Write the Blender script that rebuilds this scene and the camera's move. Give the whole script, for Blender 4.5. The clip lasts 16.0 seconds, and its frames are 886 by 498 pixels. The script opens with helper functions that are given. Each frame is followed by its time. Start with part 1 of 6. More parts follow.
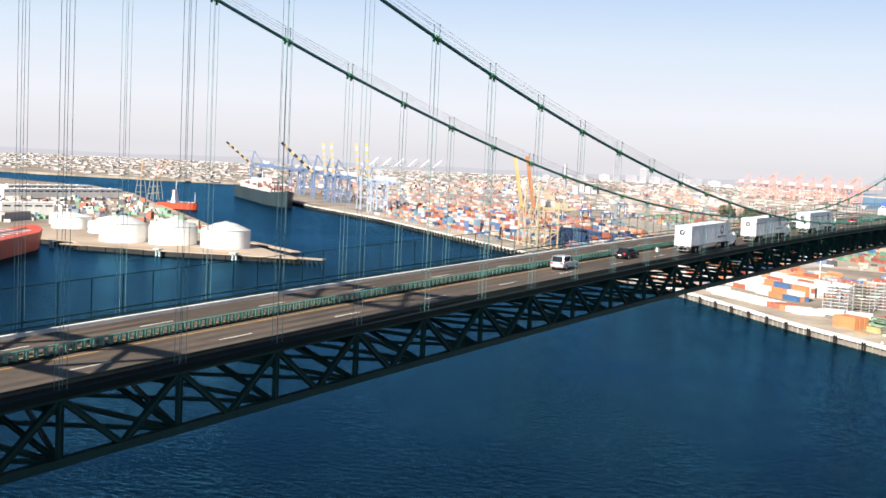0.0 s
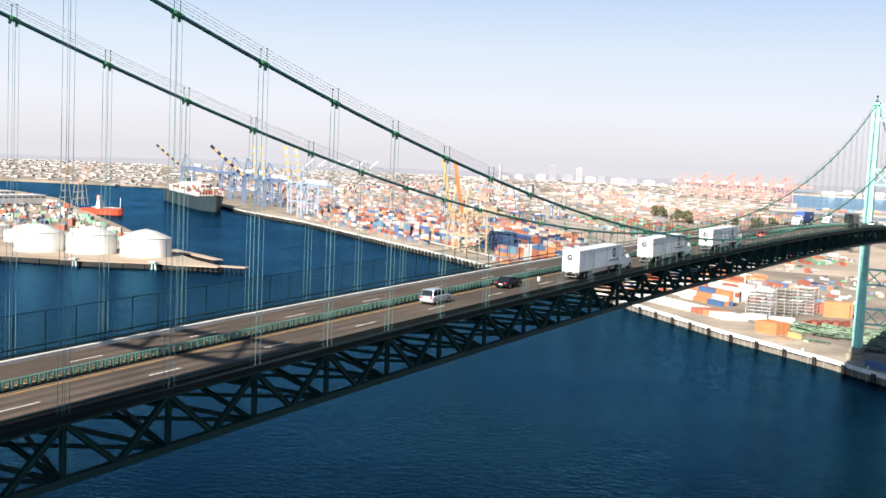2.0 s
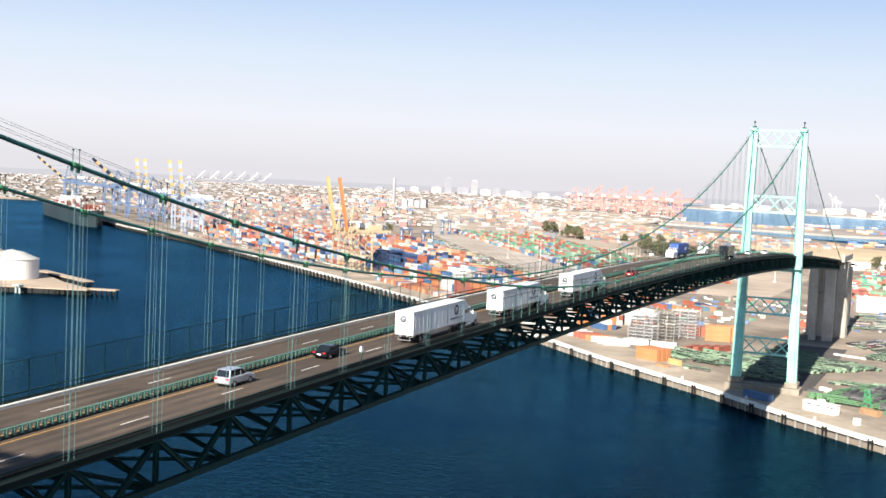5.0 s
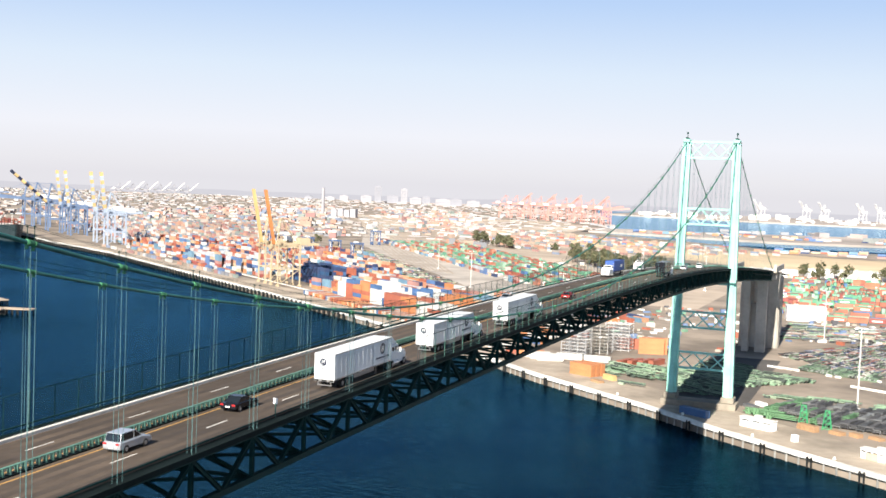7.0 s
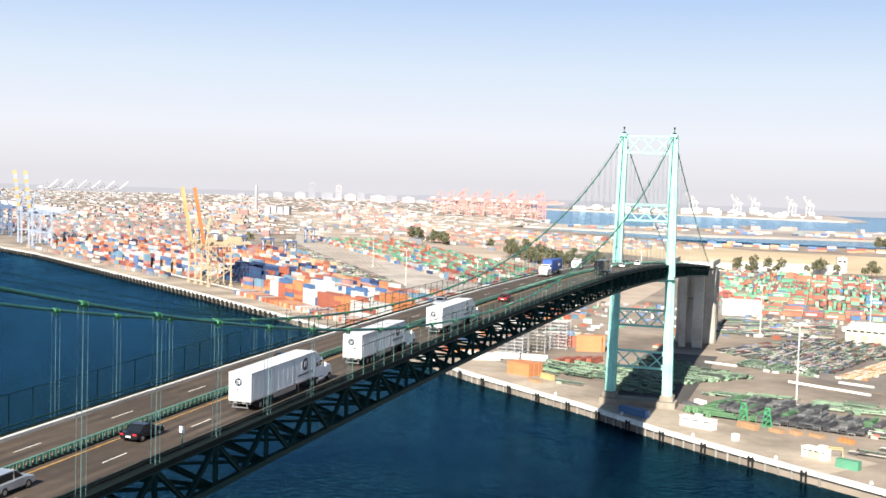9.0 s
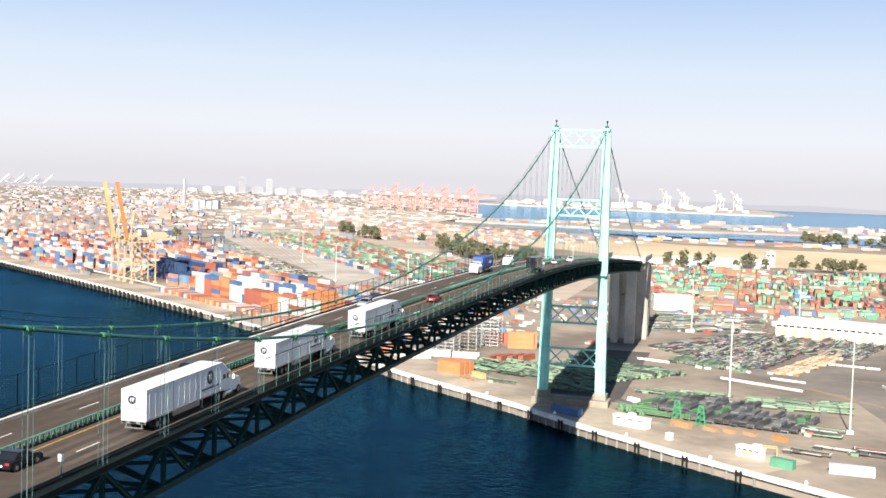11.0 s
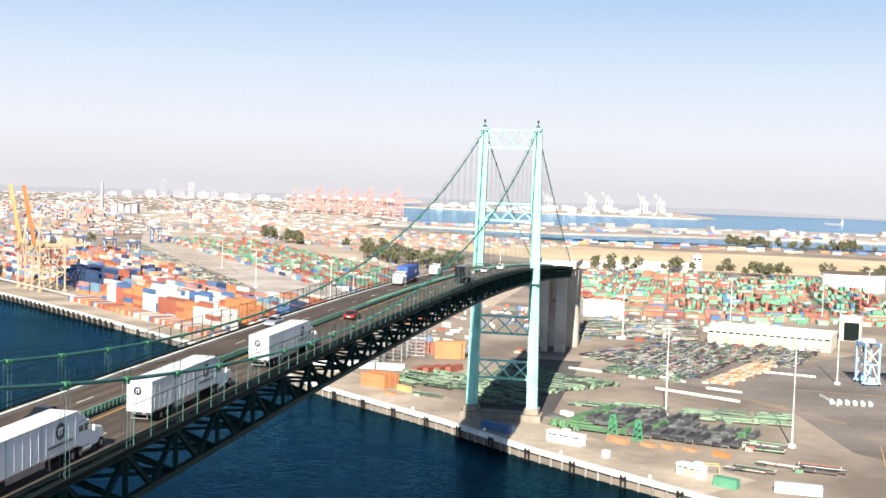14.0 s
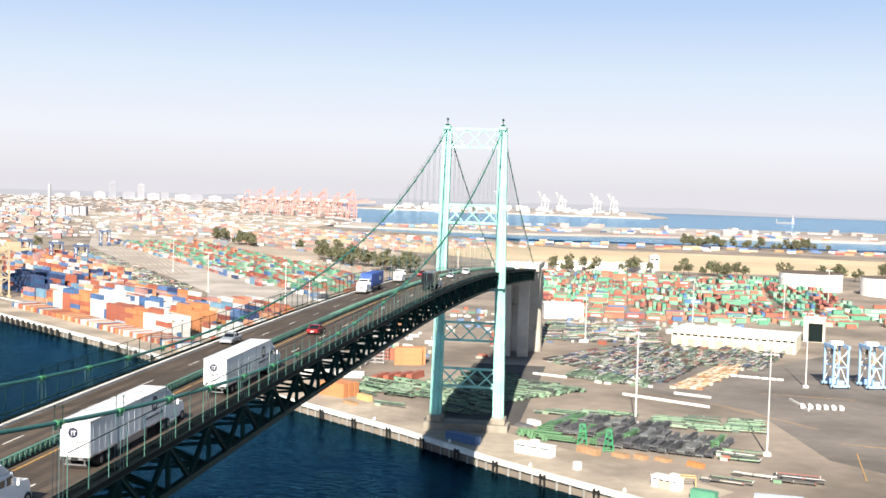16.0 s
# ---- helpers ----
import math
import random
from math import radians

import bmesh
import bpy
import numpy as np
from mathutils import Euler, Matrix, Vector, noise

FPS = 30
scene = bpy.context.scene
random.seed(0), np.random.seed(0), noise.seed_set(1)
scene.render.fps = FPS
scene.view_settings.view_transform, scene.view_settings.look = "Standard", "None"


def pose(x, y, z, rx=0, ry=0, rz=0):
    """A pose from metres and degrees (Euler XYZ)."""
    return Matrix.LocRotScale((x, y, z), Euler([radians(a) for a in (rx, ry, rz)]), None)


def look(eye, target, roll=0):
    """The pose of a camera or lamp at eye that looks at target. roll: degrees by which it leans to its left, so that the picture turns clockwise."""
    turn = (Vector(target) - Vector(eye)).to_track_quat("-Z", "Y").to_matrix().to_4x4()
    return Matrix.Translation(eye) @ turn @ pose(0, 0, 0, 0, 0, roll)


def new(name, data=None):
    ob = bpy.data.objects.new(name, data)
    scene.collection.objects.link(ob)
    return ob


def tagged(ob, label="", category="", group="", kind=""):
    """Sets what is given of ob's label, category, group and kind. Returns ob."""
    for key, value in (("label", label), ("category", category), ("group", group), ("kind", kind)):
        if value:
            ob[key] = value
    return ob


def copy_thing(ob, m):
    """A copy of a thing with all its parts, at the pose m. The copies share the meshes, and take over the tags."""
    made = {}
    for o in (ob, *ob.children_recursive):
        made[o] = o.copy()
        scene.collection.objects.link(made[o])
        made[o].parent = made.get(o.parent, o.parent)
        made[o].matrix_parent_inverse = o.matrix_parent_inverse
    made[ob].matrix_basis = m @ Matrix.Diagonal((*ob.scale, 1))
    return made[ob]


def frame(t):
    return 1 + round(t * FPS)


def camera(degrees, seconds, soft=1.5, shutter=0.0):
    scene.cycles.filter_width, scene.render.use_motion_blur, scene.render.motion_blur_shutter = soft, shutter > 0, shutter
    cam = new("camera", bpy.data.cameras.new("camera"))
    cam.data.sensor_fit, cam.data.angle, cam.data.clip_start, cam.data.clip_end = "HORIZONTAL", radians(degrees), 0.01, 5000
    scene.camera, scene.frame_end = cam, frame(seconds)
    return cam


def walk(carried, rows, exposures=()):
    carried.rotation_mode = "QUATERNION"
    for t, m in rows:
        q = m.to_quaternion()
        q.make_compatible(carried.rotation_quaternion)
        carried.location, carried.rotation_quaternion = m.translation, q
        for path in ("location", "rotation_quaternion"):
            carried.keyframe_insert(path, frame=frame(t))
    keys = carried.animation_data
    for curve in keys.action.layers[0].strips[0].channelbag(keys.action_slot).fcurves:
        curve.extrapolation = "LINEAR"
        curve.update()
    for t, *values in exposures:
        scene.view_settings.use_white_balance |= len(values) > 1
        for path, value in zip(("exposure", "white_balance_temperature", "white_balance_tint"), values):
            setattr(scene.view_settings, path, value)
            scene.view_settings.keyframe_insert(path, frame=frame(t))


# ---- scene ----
import itertools

EXPO, SKY, SUN, HAZE = 1.17, 0.040, 5.0, 11.1
cam = camera(41.36, 16.0, soft=1.6)
walk(cam, [
    (0, pose(68.99, -254.63, 71.00, 85.47, -2.65, 32.72)),
    (0.5, pose(68.91, -250.98, 71.81, 85.49, -2.49, 31.89)),
    (1, pose(69.54, -247.50, 72.69, 85.47, -2.38, 31.12)),
    (1.5, pose(70.46, -244.26, 73.50, 85.48, -2.35, 30.49)),
    (2, pose(71.06, -241.17, 74.52, 85.59, -2.31, 29.75)),
    (2.5, pose(71.87, -238.40, 75.31, 85.72, -2.34, 29.03)),
    (3, pose(72.58, -235.37, 76.18, 85.86, -2.35, 28.37)),
    (3.5, pose(72.72, -232.07, 77.02, 85.96, -2.39, 27.75)),
    (4, pose(72.38, -228.45, 78.01, 86.02, -2.48, 26.80)),
    (6.5, pose(67.32, -211.45, 81.72, 86.84, -2.41, 22.15)),
    (7, pose(65.81, -208.47, 82.04, 86.87, -2.23, 21.36)),
    (7.5, pose(64.82, -205.45, 82.34, 86.86, -2.10, 20.42)),
    (8, pose(64.22, -202.47, 82.57, 86.82, -2.02, 19.73)),
    (8.5, pose(63.14, -199.83, 82.58, 86.79, -1.93, 19.01)),
    (9, pose(62.41, -197.22, 82.54, 86.77, -1.81, 18.19)),
    (9.5, pose(61.88, -194.47, 82.67, 86.73, -1.76, 17.31)),
    (12, pose(58.86, -179.19, 82.50, 86.68, -1.94, 13.53)),
    (12.5, pose(58.11, -175.07, 82.41, 86.81, -1.91, 12.94)),
    (13, pose(57.19, -170.93, 82.44, 86.84, -1.91, 12.37)),
    (13.5, pose(56.22, -166.86, 82.44, 86.82, -1.92, 11.81)),
    (14, pose(55.11, -162.85, 82.45, 86.88, -1.85, 11.25)),
    (14.5, pose(53.82, -158.86, 82.58, 86.94, -1.82, 10.68)),
    (15, pose(52.49, -154.94, 82.49, 86.93, -1.81, 10.10)),
    (15.5, pose(51.01, -151.37, 82.50, 86.95, -1.75, 9.51)),
    (16, pose(49.24, -148.08, 82.68, 86.96, -1.63, 8.94)),
], [(0, EXPO), (16, EXPO)])

# ---- light ----
world = bpy.data.worlds.new("sky")
scene.world = world
world.use_nodes = True
wn = world.node_tree
sky = wn.nodes.new("ShaderNodeTexSky")
sky.sky_type = "NISHITA"
sky.sun_disc = False
sky.sun_elevation = radians(31)
sky.sun_rotation = radians(178.6)
sky.air_density, sky.dust_density, sky.ozone_density = 1.0, 0.4, 3.0
# pale coastal haze that thins out with height
direction = wn.nodes.new("ShaderNodeTexCoord")
height = wn.nodes.new("ShaderNodeSeparateXYZ")
wn.links.new(direction.outputs["Generated"], height.inputs[0])
amount = wn.nodes.new("ShaderNodeMapRange")
amount.interpolation_type = "SMOOTHSTEP"
amount.inputs["From Min"].default_value, amount.inputs["From Max"].default_value = 0.18, 0.5
amount.inputs["To Min"].default_value, amount.inputs["To Max"].default_value = 1.0, 0.0
wn.links.new(height.outputs["Z"], amount.inputs["Value"])
tint = wn.nodes.new("ShaderNodeValToRGB")
stops = ((0.0, (0.80, 0.785, 0.83)), (0.012, (0.84, 0.83, 0.87)), (0.04, (0.89, 0.905, 0.97)), (0.095, (0.74, 0.845, 0.98)), (0.155, (0.50, 0.67, 0.95)), (0.3, (0.36, 0.55, 0.92)))
while len(tint.color_ramp.elements) < len(stops):
    tint.color_ramp.elements.new(0.5)
for e, (p, c) in zip(tint.color_ramp.elements, stops):
    e.position, e.color = p, (*c, 1)
wn.links.new(height.outputs["Z"], tint.inputs[0])
bright = wn.nodes.new("ShaderNodeVectorMath")
bright.operation = "SCALE"
bright.inputs["Scale"].default_value = HAZE
wn.links.new(tint.outputs[0], bright.inputs[0])
veil = wn.nodes.new("ShaderNodeMix")
veil.data_type = "RGBA"
wn.links.new(amount.outputs[0], veil.inputs["Factor"])
wn.links.new(sky.outputs[0], veil.inputs["A"])
wn.links.new(bright.outputs[0], veil.inputs["B"])
wn.links.new(veil.outputs["Result"], wn.nodes["Background"].inputs[0])
wn.nodes["Background"].inputs[1].default_value = SKY
sun_data = bpy.data.lights.new("sun", "SUN")
sun_data.energy, sun_data.angle, sun_data.color = SUN, radians(0.5), (1.0, 0.93, 0.82)
sun = new("sun", sun_data)
sun.matrix_world = look((0, -400, 250), (-10, 0, 10))


# ---- materials ----
def mat(name, color, rough=0.6, metal=0.0, grain=3.0, vary=0.25, bump=0.1, coord="Object", island=None, ramp=None, stains=0.15, spec=0.5):
    m = bpy.data.materials.new(name)
    m.use_nodes = True
    n, l = m.node_tree.nodes, m.node_tree.links
    b = n["Principled BSDF"]
    b.inputs["Roughness"].default_value, b.inputs["Metallic"].default_value = rough, metal
    b.inputs["Specular IOR Level"].default_value = spec
    tc = n.new("ShaderNodeTexCoord")
    if coord == "World":
        src = n.new("ShaderNodeNewGeometry").outputs["Position"]
    else:
        src = tc.outputs[coord]
    fine = n.new("ShaderNodeTexNoise")
    fine.inputs["Scale"].default_value, fine.inputs["Detail"].default_value = grain, 6
    big = n.new("ShaderNodeTexNoise")
    big.inputs["Scale"].default_value, big.inputs["Detail"].default_value = grain * 0.13, 4
    l.new(src, fine.inputs["Vector"]), l.new(src, big.inputs["Vector"])
    if ramp:
        cr = n.new("ShaderNodeValToRGB")
        cr.color_ramp.interpolation = "CONSTANT"
        els = cr.color_ramp.elements
        while len(els) < len(ramp):
            els.new(0.5)
        for k, c in enumerate(ramp):
            els[k].position = k / len(ramp)
            els[k].color = (*c, 1)
        if island:
            l.new(n.new("ShaderNodeNewGeometry").outputs["Random Per Island"], cr.inputs[0])
        else:
            l.new(n.new("ShaderNodeObjectInfo").outputs["Random"], cr.inputs[0])
        base = cr.outputs[0]
    else:
        rgb = n.new("ShaderNodeRGB")
        rgb.outputs[0].default_value = (*color, 1)
        base = rgb.outputs[0]
    amt = n.new("ShaderNodeMapRange")
    amt.inputs["To Min"].default_value, amt.inputs["To Max"].default_value = 1 - vary, 1 + vary
    l.new(fine.outputs["Fac"], amt.inputs["Value"])
    amt2 = n.new("ShaderNodeMapRange")
    amt2.inputs["From Min"].default_value, amt2.inputs["From Max"].default_value = 0.35, 0.65
    amt2.inputs["To Min"].default_value, amt2.inputs["To Max"].default_value = 1 - stains, 1 + stains
    l.new(big.outputs["Fac"], amt2.inputs["Value"])
    mul = n.new("ShaderNodeMath")
    mul.operation = "MULTIPLY"
    l.new(amt.outputs[0], mul.inputs[0]), l.new(amt2.outputs[0], mul.inputs[1])
    sc = n.new("ShaderNodeVectorMath")
    sc.operation = "SCALE"
    l.new(base, sc.inputs[0]), l.new(mul.outputs[0], sc.inputs["Scale"])
    l.new(sc.outputs[0], b.inputs["Base Color"])
    if bump:
        bp = n.new("ShaderNodeBump")
        bp.inputs["Strength"].default_value, bp.inputs["Distance"].default_value = bump, 0.1
        l.new(fine.outputs["Fac"], bp.inputs["Height"])
        l.new(bp.outputs[0], b.inputs["Normal"])
    return m


def water_material(name, gloss, rough, wave, deep, shallow, tint):
    m = bpy.data.materials.new(name)
    m.use_nodes = True
    n, l = m.node_tree.nodes, m.node_tree.links
    b = n["Principled BSDF"]
    b.inputs["Roughness"].default_value = 0.6
    b.inputs["Specular IOR Level"].default_value = 0.0
    pos = n.new("ShaderNodeNewGeometry").outputs["Position"]
    mp = n.new("ShaderNodeMapping")
    mp.inputs["Rotation"].default_value = (0, 0, radians(28))
    mp.inputs["Scale"].default_value = (1.0, 1.7, 1.0)
    l.new(pos, mp.inputs["Vector"])
    big = n.new("ShaderNodeTexNoise")
    big.inputs["Scale"].default_value, big.inputs["Detail"].default_value = 0.012, 5
    mid = n.new("ShaderNodeTexNoise")
    mid.inputs["Scale"].default_value, mid.inputs["Detail"].default_value, mid.inputs["Distortion"].default_value = 0.34, 8, 0.8
    l.new(pos, big.inputs["Vector"]), l.new(mp.outputs[0], mid.inputs["Vector"])
    mix = n.new("ShaderNodeMix")
    mix.data_type = "RGBA"
    lanes = n.new("ShaderNodeMapRange")
    lanes.inputs["From Min"].default_value, lanes.inputs["From Max"].default_value = 0.36, 0.64
    l.new(big.outputs["Fac"], lanes.inputs["Value"])
    mix.inputs["A"].default_value = (*deep, 1)
    mix.inputs["B"].default_value = (*shallow, 1)
    l.new(lanes.outputs[0], mix.inputs["Factor"])
    l.new(mix.outputs["Result"], b.inputs["Base Color"])
    st = n.new("ShaderNodeMapRange")
    st.inputs["To Min"].default_value, st.inputs["To Max"].default_value = 0.25, 0.9
    l.new(lanes.outputs[0], st.inputs["Value"])
    bp = n.new("ShaderNodeBump")
    bp.inputs["Distance"].default_value = wave
    l.new(st.outputs[0], bp.inputs["Strength"])
    l.new(mid.outputs["Fac"], bp.inputs["Height"])
    l.new(bp.outputs[0], b.inputs["Normal"])
    # sheen of the sky, tinted by the blue water
    sheen = n.new("ShaderNodeBsdfGlossy")
    sheen.inputs["Color"].default_value, sheen.inputs["Roughness"].default_value = (*tint, 1), rough
    l.new(bp.outputs[0], sheen.inputs["Normal"])
    fr = n.new("ShaderNodeFresnel")
    fr.inputs["IOR"].default_value = 1.24
    l.new(bp.outputs[0], fr.inputs["Normal"])
    amt = n.new("ShaderNodeMath")
    amt.operation = "MULTIPLY"
    amt.inputs[1].default_value = gloss
    l.new(fr.outputs[0], amt.inputs[0])
    mx = n.new("ShaderNodeMixShader")
    l.new(amt.outputs[0], mx.inputs[0])
    l.new(b.outputs[0], mx.inputs[1]), l.new(sheen.outputs[0], mx.inputs[2])
    l.new(mx.outputs[0], n["Material Output"].inputs["Surface"])
    return m


def mesh_panel_material():
    m = bpy.data.materials.new("chain_link")
    m.use_nodes = True
    n, l = m.node_tree.nodes, m.node_tree.links
    tr = n.new("ShaderNodeBsdfTransparent")
    mx = n.new("ShaderNodeMixShader")
    mx.inputs[0].default_value = 0.16
    n["Principled BSDF"].inputs["Base Color"].default_value = (0.04, 0.13, 0.11, 1)
    l.new(tr.outputs[0], mx.inputs[1]), l.new(n["Principled BSDF"].outputs[0], mx.inputs[2])
    l.new(mx.outputs[0], n["Material Output"].inputs["Surface"])
    return m


def glow(name, color, strength):
    m = bpy.data.materials.new(name)
    m.use_nodes = True
    n, l = m.node_tree.nodes, m.node_tree.links
    e = n.new("ShaderNodeEmission")
    e.inputs[0].default_value, e.inputs[1].default_value = (*color, 1), strength
    l.new(e.outputs[0], n["Material Output"].inputs["Surface"])
    return m


RUST, ORANGE, BLUE = (0.33, 0.105, 0.065), (0.48, 0.20, 0.085), (0.06, 0.13, 0.27)
WHITE, GREEN, MAROON = (0.57, 0.565, 0.54), (0.09, 0.27, 0.17), (0.26, 0.07, 0.06)
GREY, NAVY, TAN = (0.40, 0.42, 0.45), (0.03, 0.05, 0.12), (0.50, 0.36, 0.24)
M_GREEN = mat("bridge_green_paint", (0.27, 0.56, 0.48), 0.45, 0, 1.5, 0.18, 0.05, "World")
# bridge green darkened in the colour to imitate shade below the deck
M_TRUSS = mat("shade_darkened_green_steel", (0.007, 0.036, 0.031), 0.65, 0, 1.2, 0.3, 0.1, "World", spec=0.2)
M_CABLE = mat("cable_green_paint", (0.026, 0.135, 0.118), 0.55, 0, 4, 0.2, 0.1)
M_ROPE = mat("hanger_rope", (0.11, 0.22, 0.22), 0.6, 0.2, 4, 0.2, 0.0)
M_BAND = mat("band_green", (0.05, 0.22, 0.10), 0.6, 0, 3, 0.25, 0.1)
M_ASPHALT = mat("road_concrete", (0.080, 0.058, 0.042), 0.85, 0, 0.9, 0.3, 0.15, "World", stains=0.3)
M_TYRETRACK = mat("worn_wheel_path", (0.058, 0.043, 0.032), 0.8, 0, 0.7, 0.35, 0.1, "World", stains=0.35)
M_KERB = mat("kerb_concrete", (0.62, 0.60, 0.56), 0.8, 0, 1.3, 0.2, 0.1, "World")
M_DARK = mat("dark_grating_and_door_shade", (0.006, 0.012, 0.012), 0.85, 0, 2, 0.3, 0.1, "World", spec=0.15)
M_LINE_W = mat("white_line", (0.72, 0.70, 0.66), 0.7, 0, 5, 0.3, 0.0, "World")
M_LINE_Y = mat("yellow_line", (0.50, 0.28, 0.08), 0.7, 0, 5, 0.3, 0.0, "World")
M_RAIL = mat("barrier_green", (0.10, 0.23, 0.18), 0.55, 0, 3, 0.25, 0.1, "World")
M_MESH = mesh_panel_material()
M_CONC = mat("pale_concrete", (0.42, 0.39, 0.34), 0.85, 0, 0.5, 0.2, 0.2, "World", stains=0.2)
M_FOOT = mat("tan_foot_concrete", (0.29, 0.255, 0.205), 0.88, 0, 0.5, 0.25, 0.2, "World", stains=0.3)
M_QUAY = mat("quay_white_concrete", (0.66, 0.64, 0.60), 0.85, 0, 0.6, 0.25, 0.2, "World", stains=0.25)
M_PILEPALE = mat("pale_pile_concrete", (0.26, 0.25, 0.23), 0.85, 0, 0.8, 0.25, 0.1, "World", stains=0.3)
M_PILE = mat("dark_pile_and_void_shade", (0.012, 0.012, 0.011), 0.8, 0, 1, 0.3, 0.2)
M_YARD = mat("yard_asphalt_dusty", (0.245, 0.20, 0.158), 0.92, 0, 0.16, 0.32, 0.1, "World", stains=0.34)
M_GREYASPH = mat("grey_asphalt", (0.165, 0.142, 0.122), 0.92, 0, 0.2, 0.25, 0.1, "World", stains=0.3)
M_DARKASPH = mat("shadow_deep_asphalt", (0.075, 0.068, 0.062), 0.9, 0, 0.3, 0.25, 0.1, "World", stains=0.3)
M_APRON = mat("apron_concrete", (0.36, 0.30, 0.235), 0.9, 0, 0.25, 0.28, 0.1, "World", stains=0.3)
M_TRACK = mat("track_ballast", (0.34, 0.285, 0.235), 0.95, 0, 0.8, 0.3, 0.1, "World")
M_ROADY = mat("yard_road", (0.40, 0.355, 0.31), 0.9, 0, 0.2, 0.2, 0.1, "World", stains=0.2)
M_SAND = mat("bare_sand", (0.55, 0.425, 0.275), 0.95, 0, 0.03, 0.2, 0.1, "World", stains=0.2)
M_FARLAND = mat("far_town_ground", (0.36, 0.31, 0.275), 0.95, 0, 0.02, 0.4, 0.0, "World", stains=0.3)
M_TERMINAL = mat("terminal_brown_ground", (0.29, 0.225, 0.17), 0.95, 0, 0.04, 0.4, 0.05, "World", stains=0.4)
M_WATER = water_material("harbour_water", 0.84, 0.16, 0.9, (0.0001, 0.0014, 0.0019), (0.0004, 0.0046, 0.0075), (0.10, 0.34, 0.56))
# far sea's base colour raised to stand in for sky reflection and haze
M_SEA = water_material("calm_sea_sky_paled", 0.95, 0.12, 0.25, (0.03, 0.10, 0.17), (0.04, 0.125, 0.20), (0.58, 0.78, 0.94))
M_DUST = mat("dusty_tan_ground", (0.40, 0.325, 0.255), 0.95, 0, 0.05, 0.3, 0.05, "World", stains=0.3)
# far tower colours are pale and greyed, with distance haze put into them
M_PALEGLASS = mat("haze_pale_window", (0.24, 0.25, 0.29), 0.5, 0, 0.05, 0.1, 0.0, spec=0.3)
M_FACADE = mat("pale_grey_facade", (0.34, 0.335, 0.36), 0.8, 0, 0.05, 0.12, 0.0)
M_HAZY = mat("haze_grey_wall", (0.27, 0.275, 0.31), 0.8, 0, 0.05, 0.1, 0.0)
M_STACK_R = mat("container_stack_red", RUST, 0.6, 0, 0.8, 0.12, 0.0, island=True, ramp=[(0.30, 0.10, 0.07), (0.46, 0.44, 0.42), (0.33, 0.13, 0.09), MAROON, (0.38, 0.18, 0.12), (0.55, 0.52, 0.50)])
M_WHITE = mat("white_paint", (0.78, 0.78, 0.77), 0.45, 0, 1.2, 0.06, 0.03, stains=0.08)
M_TRAILER = mat("trailer_white_skin", (0.66, 0.675, 0.69), 0.4, 0, 0.8, 0.08, 0.03, stains=0.1)
M_DOME = mat("tank_dome_grey", (0.50, 0.50, 0.48), 0.6, 0, 0.3, 0.1, 0.05, stains=0.12)
M_TANK = mat("tank_white", (0.74, 0.73, 0.70), 0.6, 0, 0.3, 0.08, 0.05, stains=0.1)
M_BLACK = mat("black_rubber", (0.012, 0.012, 0.012), 0.8, 0, 6, 0.3, 0.1)
M_METAL = mat("bare_metal", (0.45, 0.45, 0.45), 0.35, 0.8, 3, 0.2, 0.05)
M_GLASS = mat("dark_glass", (0.012, 0.016, 0.02), 0.06, 0, 1, 0.05, 0.0, spec=0.8)
M_LOGO = mat("dark_blue_print", (0.015, 0.022, 0.05), 0.5, 0, 4, 0.2, 0.0)
M_RED = mat("red_lens", (0.45, 0.02, 0.02), 0.3, 0, 4, 0.1, 0.0)
M_SILVER = mat("silver_car_paint", (0.50, 0.53, 0.57), 0.25, 0.5, 2, 0.05, 0.0)
M_BLACKCAR = mat("black_car_paint", (0.012, 0.013, 0.018), 0.2, 0.2, 2, 0.05, 0.0)
M_REDCAR = mat("red_car_paint", (0.25, 0.02, 0.02), 0.25, 0.2, 2, 0.05, 0.0)
M_BLUEBOX = mat("blue_box_paint", (0.025, 0.075, 0.30), 0.5, 0, 1, 0.12, 0.05)
M_YELLOW = mat("crane_yellow", (0.56, 0.385, 0.17), 0.55, 0, 0.4, 0.15, 0.05)
M_PALEY = mat("crane_faded_yellow", (0.46, 0.37, 0.245), 0.6, 0, 0.4, 0.15, 0.05)
M_ORANGE = mat("crane_orange", (0.50, 0.20, 0.07), 0.55, 0, 0.4, 0.15, 0.05)
M_BLUEC = mat("crane_blue", (0.13, 0.19, 0.31), 0.55, 0, 0.4, 0.15, 0.05)
M_PALEBLUE = mat("crane_pale_blue", (0.34, 0.40, 0.50), 0.55, 0, 0.4, 0.15, 0.05)
# red paled towards salmon, haze put into the colour
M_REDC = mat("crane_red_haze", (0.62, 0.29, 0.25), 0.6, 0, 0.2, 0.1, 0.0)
M_WHITEC = mat("crane_white", (0.75, 0.74, 0.72), 0.6, 0, 0.2, 0.1, 0.0)
M_DERRICK = mat("weathered_derrick_steel", (0.22, 0.21, 0.18), 0.7, 0, 0.4, 0.2, 0.05)
M_RACK = mat("pale_rack_steel", (0.42, 0.42, 0.42), 0.6, 0, 0.5, 0.2, 0.05)
M_RTG = mat("gantry_blue_white", (0.28, 0.45, 0.68), 0.55, 0, 0.4, 0.1, 0.05)
M_CHGREEN = mat("chassis_green", (0.115, 0.235, 0.12), 0.65, 0, 1, 0.25, 0.1)
